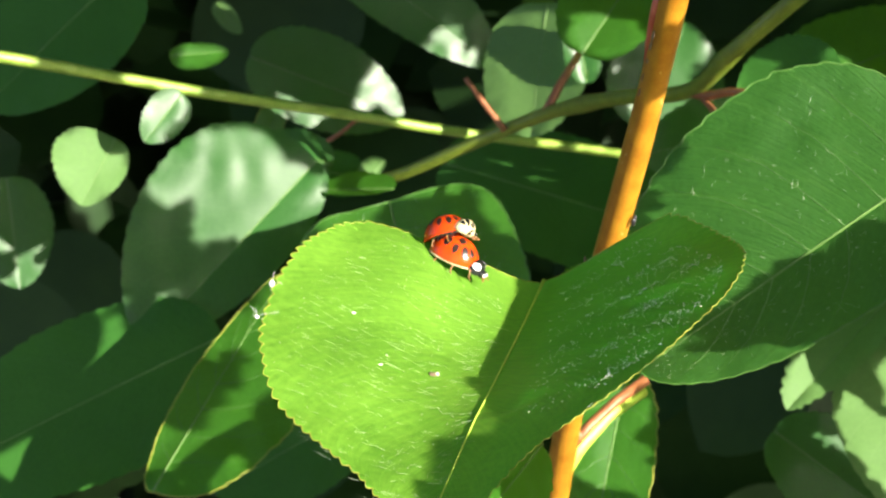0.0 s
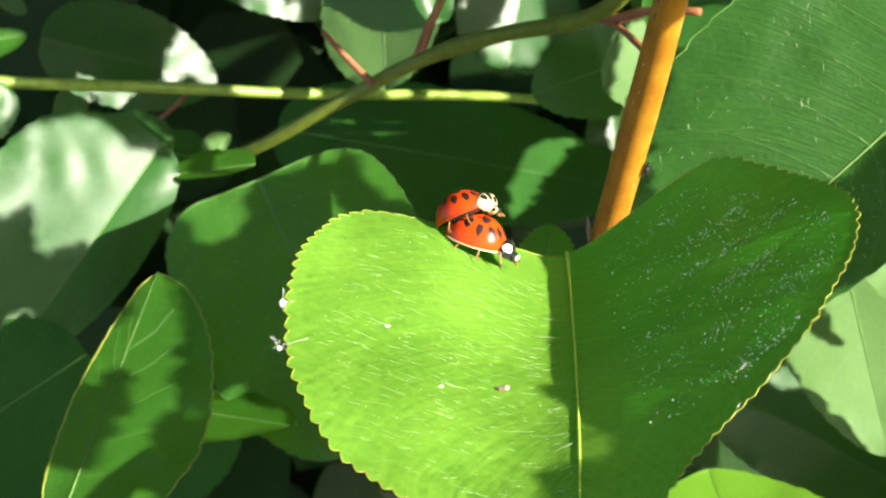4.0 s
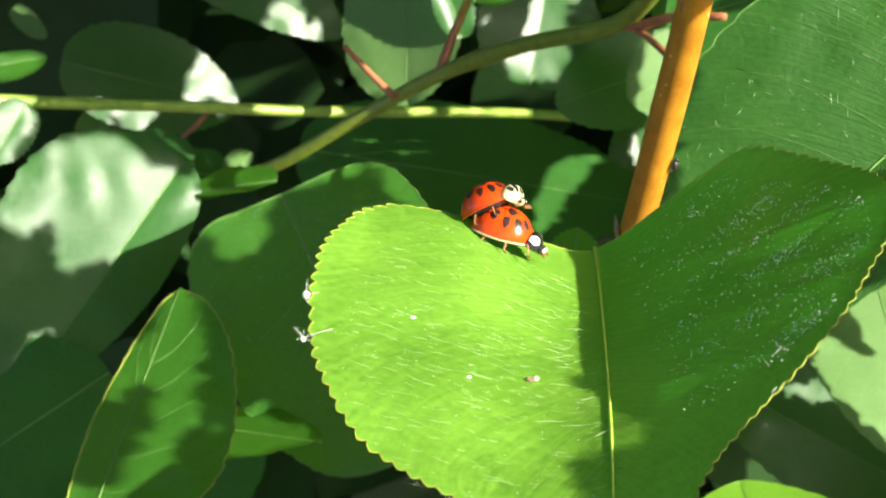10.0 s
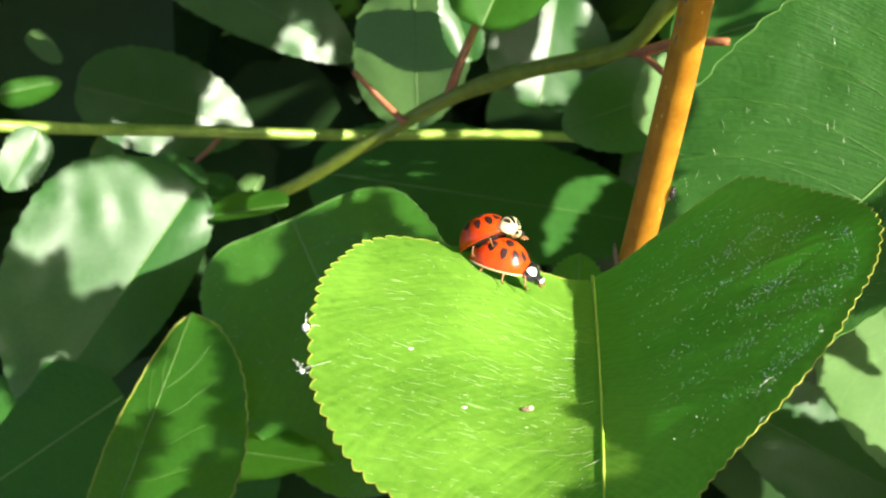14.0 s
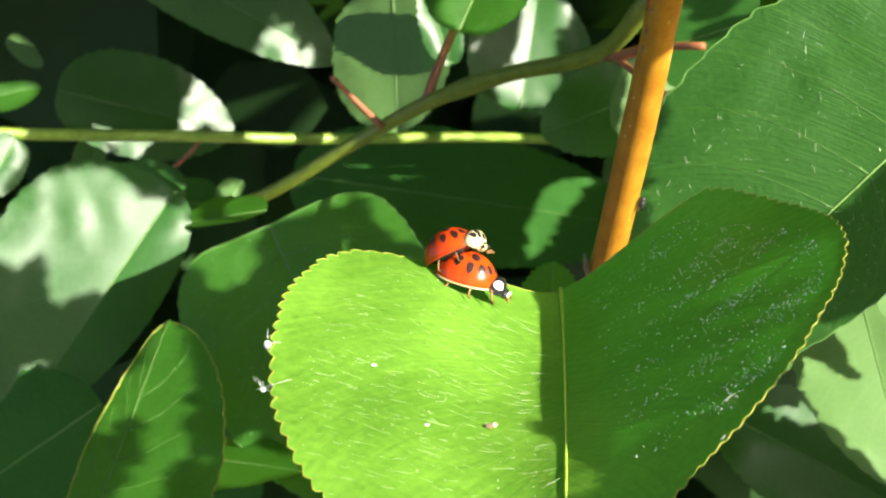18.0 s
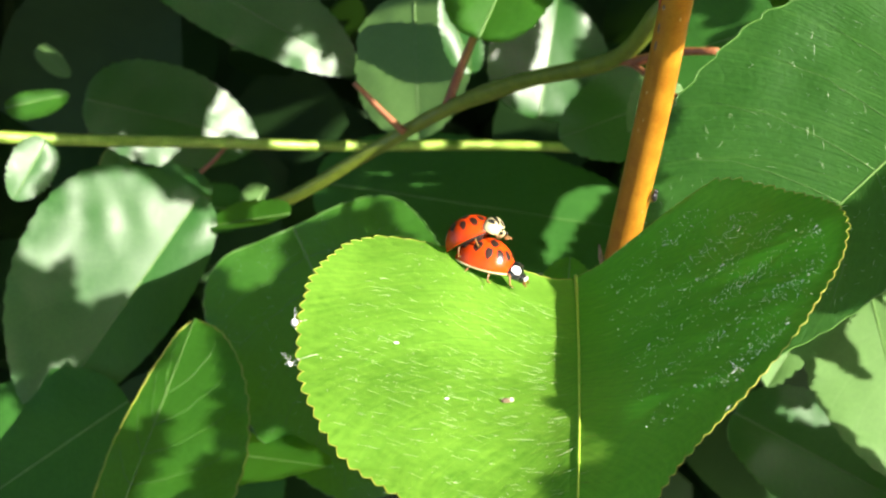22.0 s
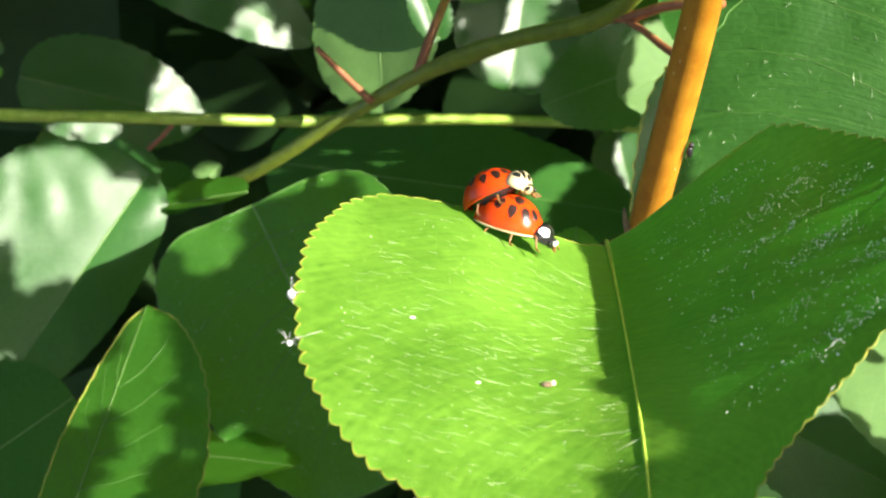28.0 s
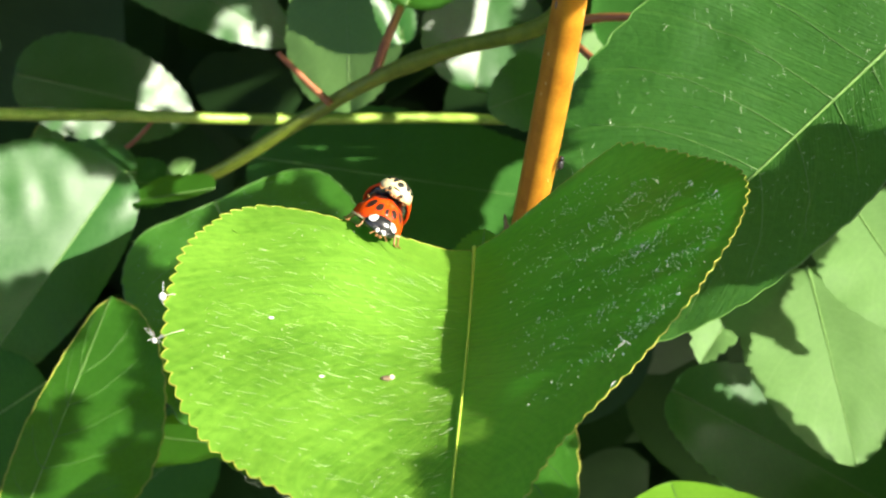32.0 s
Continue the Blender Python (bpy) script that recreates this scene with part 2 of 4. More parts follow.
def spline(ctrl, n):
    """n points along a smooth curve through ctrl (tuples of any length)."""
    c = [np.array(p, float) for p in ctrl]
    c = [2 * c[0] - c[1]] + c + [2 * c[-1] - c[-2]]
    out = []
    for k in range(n):
        f = k / (n - 1) * (len(c) - 3)
        i = min(int(f), len(c) - 4)
        t = f - i
        a, b, d, e = c[i : i + 4]
        out.append(0.5 * (2 * b + (d - a) * t + (2 * a - 5 * b + 4 * d - e) * t * t + (3 * b - a - 3 * d + e) * t ** 3))
    return out


def thing(name, label, category, group="", kind="", m=None):
    ob = new(name)
    ob.empty_display_size = 0.002
    tagged(ob, label, category, group, kind)
    if m is not None:
        ob.matrix_world = m
    return ob


BEETLE = 0.00086      # metres for one unit of the shell plan


def ball(name, c, r, material, root, label="", sx=1.0, sy=1.0, sz=1.0):
    vs, fs, n, m = [], [], 8, 12
    for i in range(n + 1):
        for k in range(m):
            a, b = math.pi * i / n, 2 * math.pi * k / m
            vs.append(Vector((c[0] + r * sx * math.sin(a) * math.cos(b), c[1] + r * sy * math.sin(a) * math.sin(b), c[2] + r * sz * math.cos(a))) * BEETLE)
    for i in range(n):
        for k in range(m):
            fs.append((i * m + k, (i + 1) * m + k, (i + 1) * m + (k + 1) % m, i * m + (k + 1) % m))
    return obj(name, vs, fs, material, root, label)


# ---- ground ----
def build_ground():
    n, half = 60, 40.0
    vs, fs = [], []
    for j in range(n + 1):
        for i in range(n + 1):
            x, y = (2 * i / n - 1), (2 * j / n - 1)
            x, y = half * x * abs(x) ** 1.6, half * y * abs(y) ** 1.6
            vs.append((x, y, 0.03 * noise.noise((x * 2, y * 2, 0)) + 0.012 * noise.noise((x * 11, y * 11, 3))))
    for j in range(n):
        for i in range(n):
            a = j * (n + 1) + i
            fs.append((a, a + 1, a + n + 2, a + n + 1))
    tagged(obj("ground", vs, fs, SOIL), "dark bare soil under the shrub", "ground", kind="structure")


build_ground()


# ---- the main leaf ----
def main_height(x, y):
    """Height in mm of the folded leaf over (x, y): a valley along the midrib, a low flat half and a steep half."""
    mid = 897.4 - 0.2 * y if y > -12 else 899.8 + 0.10 * (-12 - y) - 0.0035 * (-12 - y) ** 2
    d = x - main_mid_x(y)
    if d < 0:
        d = -d
        hump = 1.7 * math.sin(math.pi * min(d / 17.0, 1.0)) * min(1.0, max(0.0, y / 13.0))
        rise = d * (0.27 + 0.0095 * max(y, -16)) - 0.5 * math.exp(-((d - 5) / 4) ** 2) + hump
    else:
        rise = 0.70 * d - 0.0015 * d * d + (0.003 * max(y, -14) if y < 0 else 0.0025 * y - 0.00035 * y * y + (0.000125 * (min(y, 22) - 8) ** 3 if y > 8 else 0)) * d
    soft = 0.6 * math.exp(-(d / 1.4) ** 2)
    wave = (0.35 if x < main_mid_x(y) else 0.15) * noise.noise((x * 0.16, y * 0.16, 1.7)) * min(1.0, d / 6)
    return mid + rise + soft + wave


def main_mid_x(y):
    return 0.35 + 0.055 * y - 0.0004 * y * y


def build_main_leaf():
    root = thing("leaf", "lime green serrated leaf folded along its yellow midrib, carrying the ladybirds", "leaf", m=Matrix.Translation(mm(0, 0, 897)))
    o = Vector((0, 0, 0.897))
    n_s, n_v, teeth = 541, 22, 64
    left = [(1.6, 23.0), (-2.2, 20.0), (-8.3, 16.5), (-15.2, 15.6), (-18.6, 10.0), (-19.8, 3.0), (-19.4, -6.0), (-17.0, -13.5),
            (-12.8, -18.5), (-8.0, -22.0), (-4.6, -26.0), (-2.8, -31.0), (-1.9, -39.0)]
    right = [(1.6, 23.0), (4.6, 23.3), (9.5, 23.4), (13.5, 21.0), (16.6, 17.0), (18.8, 11.5), (19.5, 5.0), (18.4, -1.8), (16.0, -7.0), (13.2, -11.8),
             (9.8, -15.6), (6.6, -18.6), (4.2, -21.6), (2.2, -26.0), (0.4, -32.0), (-1.9, -39.0)]
    vs, fs, uvs = [], [], []
    rims = []
    rng = random.Random(4)
    for sgn, ctrl in ((-1, left), (1, right)):
        edge = spline(ctrl, n_s)
        off = len(vs)
        rim = []
        sizes = [rng.uniform(0.75, 1.2) for _ in range(teeth + 2)]
        for i, e in enumerate(edge):
            s = i / (n_s - 1)
            tan = edge[min(i + 1, n_s - 1)] - edge[max(i - 1, 0)]
            nrm = np.array([tan[1], -tan[0]]) * -sgn
            nrm = nrm / (np.linalg.norm(nrm) + 1e-9)
            ph = s * teeth
            f = ph % 1.0
            tooth = (min(f / 0.70, (1 - f) / 0.30)) ** 0.55 * (0.50 if sgn < 0 else 0.34) * sizes[int(ph)]
            tooth *= min(1.0, max(0.0, (s - 0.05) * 12))
            px, py = e - nrm * 0.2 * (1 if 0 < i < n_s - 1 else 0)
            tx, ty = nrm * tooth * (1 if 0 < i < n_s - 1 else 0)
            my = 23.0 + (-39.0 - 23.0) * min(1.0, max(0.0, s * 1.08 - 0.06 * math.sin(s * math.pi))) 
            my = max(-39.0, my)
            for j in range(n_v + 1):
                v = (j / n_v) ** 0.85
                x = main_mid_x(my) * (1 - v) + px * v + tx * v ** 24
                y = my * (1 - v) + py * v - 1.2 * math.sin(v * math.pi) * math.sin(s * math.pi) * (1 - v) + ty * v ** 24
                z = main_height(x, y) + 0.02 * math.sin(ph * 2 * math.pi) * v ** 16
                vs.append(mm(x, y, z) - o)
                uvs.append((0.5 + 0.5 * sgn * v, s))
            rim.append(vs[-1])
        rims.append(rim)
        for i in range(n_s - 1):
            for j in range(n_v):
                a = off + i * (n_v + 1) + j
                q = (a, a + n_v + 1, a + n_v + 2, a + 1)
                fs.append(q if sgn < 0 else q[::-1])
    obj("blade", vs, fs, LEAF["main"], root, uvs=uvs)
    for rim in rims:
        tube("margin", rim, [0.026e-3 + 0.02e-3 * abs(math.sin(k * 0.4)) for k in range(len(rim))], RIM, root, "yellow toothed margin", 5)
    ribs = [mm(main_mid_x(y), y, main_height(main_mid_x(y), y) + 0.12) - o for y in np.linspace(23.2, -38, 60)]
    tube("midrib", ribs, [0.10e-3 - 0.05e-3 * k / 59 + 0.07e-3 * math.exp(-(k / 5) ** 2) for k in range(60)], RIB, root, "pale yellow midrib", 8)
    for sgn, top in ((-1, 15.5), (1, 17.0)):
        for k in range(7):
            y0 = 14.5 - k * 6.2
            reach = (top, 17.5, 18.0, 16.0, 12.0, 8.0, 4.0)[k]
            pts = []
            for q in range(15):
                f = q / 14
                x = main_mid_x(y0) + sgn * reach * f
                y = y0 - (0.30 - 0.5 * f) * reach * f * (0.2 if k == 0 else 1.0) - 4.5 * f * (1 - f)
                pts.append(mm(x, y, main_height(x, y) - 0.030) - o)
            tube("side_vein", pts, [0.042e-3 * (1 - 0.6 * q / 14) for q in range(15)], VEIN, root, "", 5)
    stalk = [(1.7, 23.0, 893.0), (2.6, 27.0, 889.5), (3.8, 32.0, 885.0), (5.0, 36.8, 880.5)]
    tube("petiole", [mm(*p) - o for p in spline(stalk, 14)], 0.55e-3, RIB, root, "yellow-green leaf stalk")


build_main_leaf()


# ---- other leaves ----
def leaf(label, base, tip, side, fold=8, foldR=None, kind="a", teeth=0, shape=0.42, ratio=1.0, stalk=0.0, bend=0.03, grow=0.45, group="leaves of the shrub"):
    """A broad leaf from its base and tip, with its widest margin through side (mm)."""
    b, t, s = mm(*base), mm(*tip), mm(*side)
    y = (t - b).normalized()
    x = (s - b) - y * (s - b).dot(y)
    half, length = x.length, (t - b).length
    x.normalize()
    z = x.cross(y)
    if z.dot(Vector((0, -0.85, 0.5))) < 0:
        z = -z
    flip = x.cross(y).dot(z) < 0
    m = Matrix.Identity(4)
    for i, ax in enumerate((x if not flip else -x, y, z)):
        m.col[i][:3] = ax
    m.translation = b
    root = thing("leaf", label, "leaf", group, m=m)
    rng = random.Random(int(abs(base[0] * 31 + base[1] * 7)))
    fl = fold
    fr = fold if foldR is None else foldR
    folds = {-1: fl, 1: fr} if flip else {1: fl, -1: fr}
    nt = max(16, int(length * 1000 * 0.55))
    n_s, n_v = nt * 6 + 1, (12 if teeth else 9)
    narrow = grow * (1 - shape) / shape
    vs, fs, uvs, rims = [], [], [], []
    ph = rng.uniform(0, 9)
    for sgn in (-1, 1):
        off = len(vs)
        ang = radians(folds[sgn])
        wide = 1.0 if (sgn < 0) == flip else ratio
        rim = []
        for i in range(n_s):
            u = i / (n_s - 1)
            th = math.pi * u
            q = min(max(0.5 - 0.5 * math.cos(th), 1e-6), 1 - 1e-6)
            yy = length * q + length * (-0.07 * math.sin(th) * math.exp(-u * 6))
            w = half * (q / shape) ** grow * ((1 - q) / (1 - shape)) ** narrow if 0 < i < n_s - 1 else 0.0
            w *= 1 + 0.05 * noise.noise((u * 4 + ph, sgn * 3.0, 0.2))
            f = (u * nt) % 1.0
            nick = 0.00052 * (min(f / 0.75, (1 - f) / 0.25)) * min(1, 6 * math.sin(th) ** 2) * (0.7 + 0.5 * noise.noise((u * nt * 0.7, ph, sgn)))
            w += nick if w else 0.0
            my = length * min(1.0, u * 1.03)
            for j in range(n_v + 1):
                v = j / n_v
                d = ((w - nick) * v + nick * v ** 8) * wide if w else 0.0
                px = sgn * d * math.cos(ang)
                py = my * (1 - v) + yy * v
                pz = d * math.sin(ang) * (1 - 0.25 * v) - bend * length * ((py / length - 0.4) ** 2)
                pz += 0.0009 * noise.noise((px * 90 + ph, py * 90, 0.5)) * v + 0.0004 * noise.noise((px * 260 + ph, py * 260, 2.5)) * v
                vs.append(Vector((px, py, pz)))
                uvs.append((0.5 + 0.5 * sgn * v, u))
            rim.append(vs[-1])
        rims.append(rim)
        for i in range(n_s - 1):
            for j in range(n_v):
                a = off + i * (n_v + 1) + j
                q = (a, a + n_v + 1, a + n_v + 2, a + 1)
                fs.append(q if sgn < 0 else q[::-1])
    obj("blade", vs, fs, LEAF[kind], root, uvs=uvs)
    rib = [vs[i * (n_v + 1)] + Vector((0, 0, 0.00006)) for i in range(n_s)]
    tube("midrib", rib, [0.00015 * (1 - 0.8 * i / (n_s - 1)) for i in range(n_s)], RIB_DIM, root, "", 6)
    if teeth:
        for sgn in (0, 1):
            for k in range(6):
                i0, pts = int(n_s * (0.12 + 0.11 * k)), []
                for j in range(n_v - 1):
                    at = sgn * n_s * (n_v + 1) + min(i0 + int(j * n_s * 0.016), n_s - 2) * (n_v + 1) + j
                    pts.append(vs[at] + Vector((0, 0, 0.00003)))
                tube("side_vein", pts, [0.00006 * (1 - 0.75 * j / len(pts)) for j in range(len(pts))], DIMVEIN, root, "", 5)
        for rim in rims:
            tube("margin", rim, 0.00009, RIM if teeth == 1 else DIMVEIN, root, "yellowish toothed margin" if teeth == 1 else "", 5)
    if teeth > 1:
        hv, hf = [], []
        for k in range(480):      # pale scratches and hairs on the rough blade, its glints put into their colour
            sgn, i, j = rng.randrange(2), rng.randrange(4, n_s - 12), rng.randrange(1, n_v - 1)
            at = sgn * n_s * (n_v + 1) + i * (n_v + 1) + j
            a, e = vs[at], vs[at + (n_v + 1) * rng.choice((1, 2, 3)) + rng.choice((-1, 0, 1))]
            a = a.lerp(e, rng.random() * 0.5)
            e = a.lerp(e, rng.uniform(0.15, 0.9))
            w = (e - a).cross(Vector((0, 0, 1))).normalized() * rng.uniform(0.009, 0.022) * 0.001
            up = Vector((0, 0, 0.00006))
            q = len(hv)
            hv += [a + up, (a + e) / 2 + w + up, e + up, (a + e) / 2 - w + up, (a + e) / 2 + up * 1.4]
            hf += [(q, q + 1, q + 4), (q + 1, q + 2, q + 4), (q + 2, q + 3, q + 4), (q + 3, q, q + 4)]
        obj("hairs", hv, hf, PALEHAIR, root, "pale scratches and hairs, with glints put into their colour", smooth=False)
    if stalk:
        g = stalk * 0.001
        pts = [Vector((0, 0.0006, vs[0].z)), Vector((0, -g * 0.2, vs[0].z - g * 0.3)), Vector((0, -g * 0.35, vs[0].z - g * 0.9)), Vector((0, -g * 0.4, vs[0].z - g * 1.8))]
        tube("petiole", pts, [0.00042, 0.00038, 0.00038, 0.0005], RIB_DIM if kind in "cm" else RED, root, "reddish leaf stalk" if kind not in "cm" else "", 6)
    return root


leaf("waxy grey-green leaf half in sun, with a shaded notch", (-48.4, 150.7, 834.9), (-70.1, 120.7, 812.4), (-71.6, 142.5, 837.1), ratio=0.41, fold=4, foldR=8, kind="a", shape=0.40)
leaf("small bright green leaf behind the twig, in sun", (-91.0, 208.0, 823.2), (-79.9, 211.9, 824.1), (-86.9, 206.5, 821.1), ratio=0.63, fold=6, kind="b")
# added leaf: its shape and pale colour stand for a fleck of sunlight
leaf("small pale leaf added for a sunlit fleck deep in the shrub", (-95.3, 259.0, 813.4), (-88.5, 254.6, 808.5), (-92.9, 254.9, 809.6), ratio=0.8, fold=6, kind="p")
leaf("pale matt green serrated leaf below the twig", (-80.1, 243.7, 785.8), (-78.9, 254.2, 794.0), (-83.3, 247.9, 789.8), ratio=0.71, fold=6, kind="p", teeth=1)
leaf("small pale leaf in a spot of sun under the branch", (-40.4, 172.6, 825.2), (-43.6, 168.1, 822.2), (-44.7, 170.6, 824.4), ratio=0.36, fold=5, kind="p")
leaf("dark waxy blue-green leaf in shade behind the waxy leaf", (-48.9, 166.8, 826.0), (-63.1, 166.2, 828.3), (-56.1, 170.5, 830.3), ratio=0.84, fold=3, kind="a")
leaf("deep green leaf in shade under the branch", (-44.0, 171.3, 821.2), (-54.3, 170.8, 822.8), (-49.6, 174.4, 824.9), ratio=0.97, fold=4, kind="c")
leaf("fresh green serrated leaf of the shrub, mostly shaded", (-32.6, 132.9, 838.9), (-15.6, 103.3, 814.2), (-9.2, 126.3, 834.8), ratio=0.95, fold=3, kind="b", teeth=2, shape=0.38, grow=0.20)
leaf("green leaf with a bright sunlit band, upright behind the folded leaf", (-55.1, 78.0, 817.4), (-45.2, 115.2, 834.2), (-35.8, 95.3, 828.0), ratio=0.32, bend=0.0, fold=1, kind="b", teeth=1, shape=0.42)
leaf("fresh green serrated leaf of the shrub, mostly shaded", (-42.2, 108.3, 816.3), (-25.7, 99.4, 820.1), (-34.3, 110.8, 817.7), ratio=1.22, fold=8, kind="b", shape=0.35)
leaf("deep green broad leaf in shade with one sunlit patch", (-57.2, 123.1, 815.4), (-99.9, 95.5, 797.0), (-80.7, 123.2, 815.4), fold=4, kind="c")
leaf("young lime green leaf tip, curled", (-60.1, 133.7, 806.8), (-67.4, 127.4, 804.2), (-64.4, 132.6, 807.9), ratio=1.77, fold=18, kind="l")
# lime colour makes up for the sunlight partly blocked from this green leaf
leaf("green leaf with its sunlit brightness put into a lime colour", (-104.7, 125.4, 765.4), (-84.9, 140.2, 775.3), (-98.0, 134.8, 771.7), fold=10, kind="l")
leaf("waxy grey-green broad leaf of the shrub, partly in sun", (-38.6, 81.9, 800.0), (-74.3, 72.4, 810.0), (-55.8, 83.2, 811.3), fold=8, kind="a")
leaf("waxy grey-green broad leaf of the shrub, partly in sun", (-20.4, 86.6, 803.1), (-47.0, 86.8, 803.3), (-37.0, 89.5, 805.1), fold=8, kind="a")
leaf("deep green broad leaf in shade", (-43.5, 185.9, 762.3), (-72.1, 174.2, 743.7), (-53.6, 169.2, 745.8), fold=8, kind="c")
leaf("green leaf with its sunlit brightness put into a lime colour at the bottom", (34.6, 57.8, 812.3), (28.1, 91.4, 820.0), (14.2, 78.3, 815.9), fold=4, kind="l")
leaf("large mid-green leaf with scratched veined surface, half in sun", (41.5, 50.5, 900.4), (11.5, 37.5, 875.6), (15.5, 55.7, 898.3), ratio=0.49, fold=2, foldR=14, kind="m", teeth=2, shape=0.42, grow=0.38)
leaf("pale matt green leaf in slanting sun above the branch", (-15.9, 195.9, 849.7), (-15.3, 180.0, 829.9), (-26.1, 195.0, 840.3), ratio=0.93, fold=4, kind="p", shape=0.42, grow=0.35)
leaf("bright green leaf on a red stalk over the branch", (-5.6, 148.2, 861.5), (3.3, 167.4, 874.2), (-11.1, 155.7, 866.5), fold=14, kind="b")
leaf("wide deep green leaf in shade with one sunlit streak", (-35.1, 209.2, 807.2), (29.5, 199.5, 800.8), (2.6, 215.3, 811.3), fold=2, kind="c")
leaf("waxy grey-green broad leaf of the shrub, partly in sun", (5.5, 194.5, 826.8), (9.3, 207.4, 844.5), (-3.1, 200.4, 840.7), fold=9, kind="a")
leaf("waxy grey-green broad leaf of the shrub, partly in sun", (24.3, 145.9, 853.9), (6.1, 138.0, 850.5), (15.2, 145.9, 858.4), fold=8, kind="a")
leaf("waxy grey-green broad leaf of the shrub, partly in sun", (-6.3, 182.7, 840.8), (-10.8, 188.6, 852.9), (-11.0, 183.8, 845.3), fold=8, kind="a")
leaf("broad bluish green leaf with one sunlit patch", (-68.9, 223.8, 848.6), (-27.2, 224.9, 822.3), (-39.8, 230.7, 840.1), ratio=0.68, fold=2, kind="a")
leaf("dark waxy leaf deep in the shrub, flecked with sun", (-83.3, 242.6, 808.9), (-50.1, 251.4, 795.1), (-61.3, 254.4, 809.1), ratio=0.92, fold=2, kind="a")
leaf("deep green broad leaf in shade", (-104.5, 223.8, 834.4), (-128.2, 201.9, 809.3), (-138.9, 222.2, 821.8), ratio=0.77, fold=8, kind="c")
leaf("small pale green leaf in sun", (-79.8, 139.3, 840.1), (-82.6, 129.0, 832.5), (-88.9, 133.9, 839.0), ratio=0.5, fold=6, kind="p")
leaf("waxy grey-green broad leaf of the shrub, partly in sun", (-128.1, 212.1, 788.0), (-121.9, 201.5, 767.7), (-117.7, 211.1, 777.3), fold=4, kind="a")
leaf("waxy grey-green broad leaf of the shrub, partly in sun", (-68.2, 138.5, 850.4), (-72.6, 132.0, 844.1), (-73.2, 135.1, 849.2), fold=8, kind="a")
leaf("small green leaf lying under the branch", (-34.4, 147.9, 833.1), (-48.1, 150.2, 829.6), (-40.8, 153.3, 831.5), fold=20, kind="b")
leaf("waxy grey-green broad leaf of the shrub, partly in sun", (28.0, 231.9, 801.3), (32.6, 220.2, 781.3), (36.8, 229.4, 793.1), fold=8, kind="a")
leaf("narrow pale leaf with a yellow edge beside the stem", (22.0, 105.8, 871.6), (15.3, 90.7, 851.3), (12.5, 96.3, 861.4), fold=6, foldR=60, kind="a", teeth=1)
leaf("pale waxy leaf in broken sun beside the branch", (27.7, 135.9, 858.9), (15.2, 129.8, 855.4), (20.0, 136.3, 863.2), ratio=0.89, fold=8, kind="p")
leaf("fresh green serrated leaf of the shrub, mostly shaded", (28.2, 198.2, 835.3), (58.2, 216.0, 847.1), (41.0, 217.1, 847.9), fold=8, kind="b")
leaf("broad pale green leaf in full sun", (50.1, 124.3, 832.4), (53.9, 99.7, 816.2), (40.0, 112.2, 824.5), ratio=0.82, fold=8, kind="p")
leaf("dark bluish green leaf in shade with a pale rim", (33.4, 132.0, 806.8), (72.6, 127.3, 784.7), (53.6, 136.1, 803.8), fold=10, kind="a")
leaf("pale matt green leaf in sun", (46.8, 120.1, 843.3), (32.5, 101.8, 831.1), (41.4, 107.8, 835.0), ratio=1.66, fold=8, kind="p")
leaf("pale matt green leaf in sun", (51.6, 111.1, 850.2), (60.9, 95.0, 839.5), (46.2, 102.4, 844.4), fold=8, kind="p")
leaf("fresh green serrated leaf of the shrub, mostly shaded", (9.3, 86.1, 843.6), (7.7, 56.3, 823.8), (15.0, 78.3, 838.4), fold=10, kind="b", teeth=1)
leaf("small folded green leaf under the fork of the stem", (2.3, 34.9, 866.0), (-3.6, 7.2, 870.8), (3.2, 28.5, 862.1), fold=16, kind="b")

leaf("dim green leaf tip rising behind the folded leaf", (2.6, 56.1, 868.1), (3.4, 63.3, 872.9), (-0.2, 60.9, 871.3), ratio=0.94, fold=10, kind="b", shape=0.4)

leaf("deep green leaf behind the stem with one lit stripe", (33.7, 122.6, 874.5), (19.2, 124.5, 868.8), (25.1, 128.0, 877.4), ratio=1.17, fold=8, kind="c", shape=0.45)


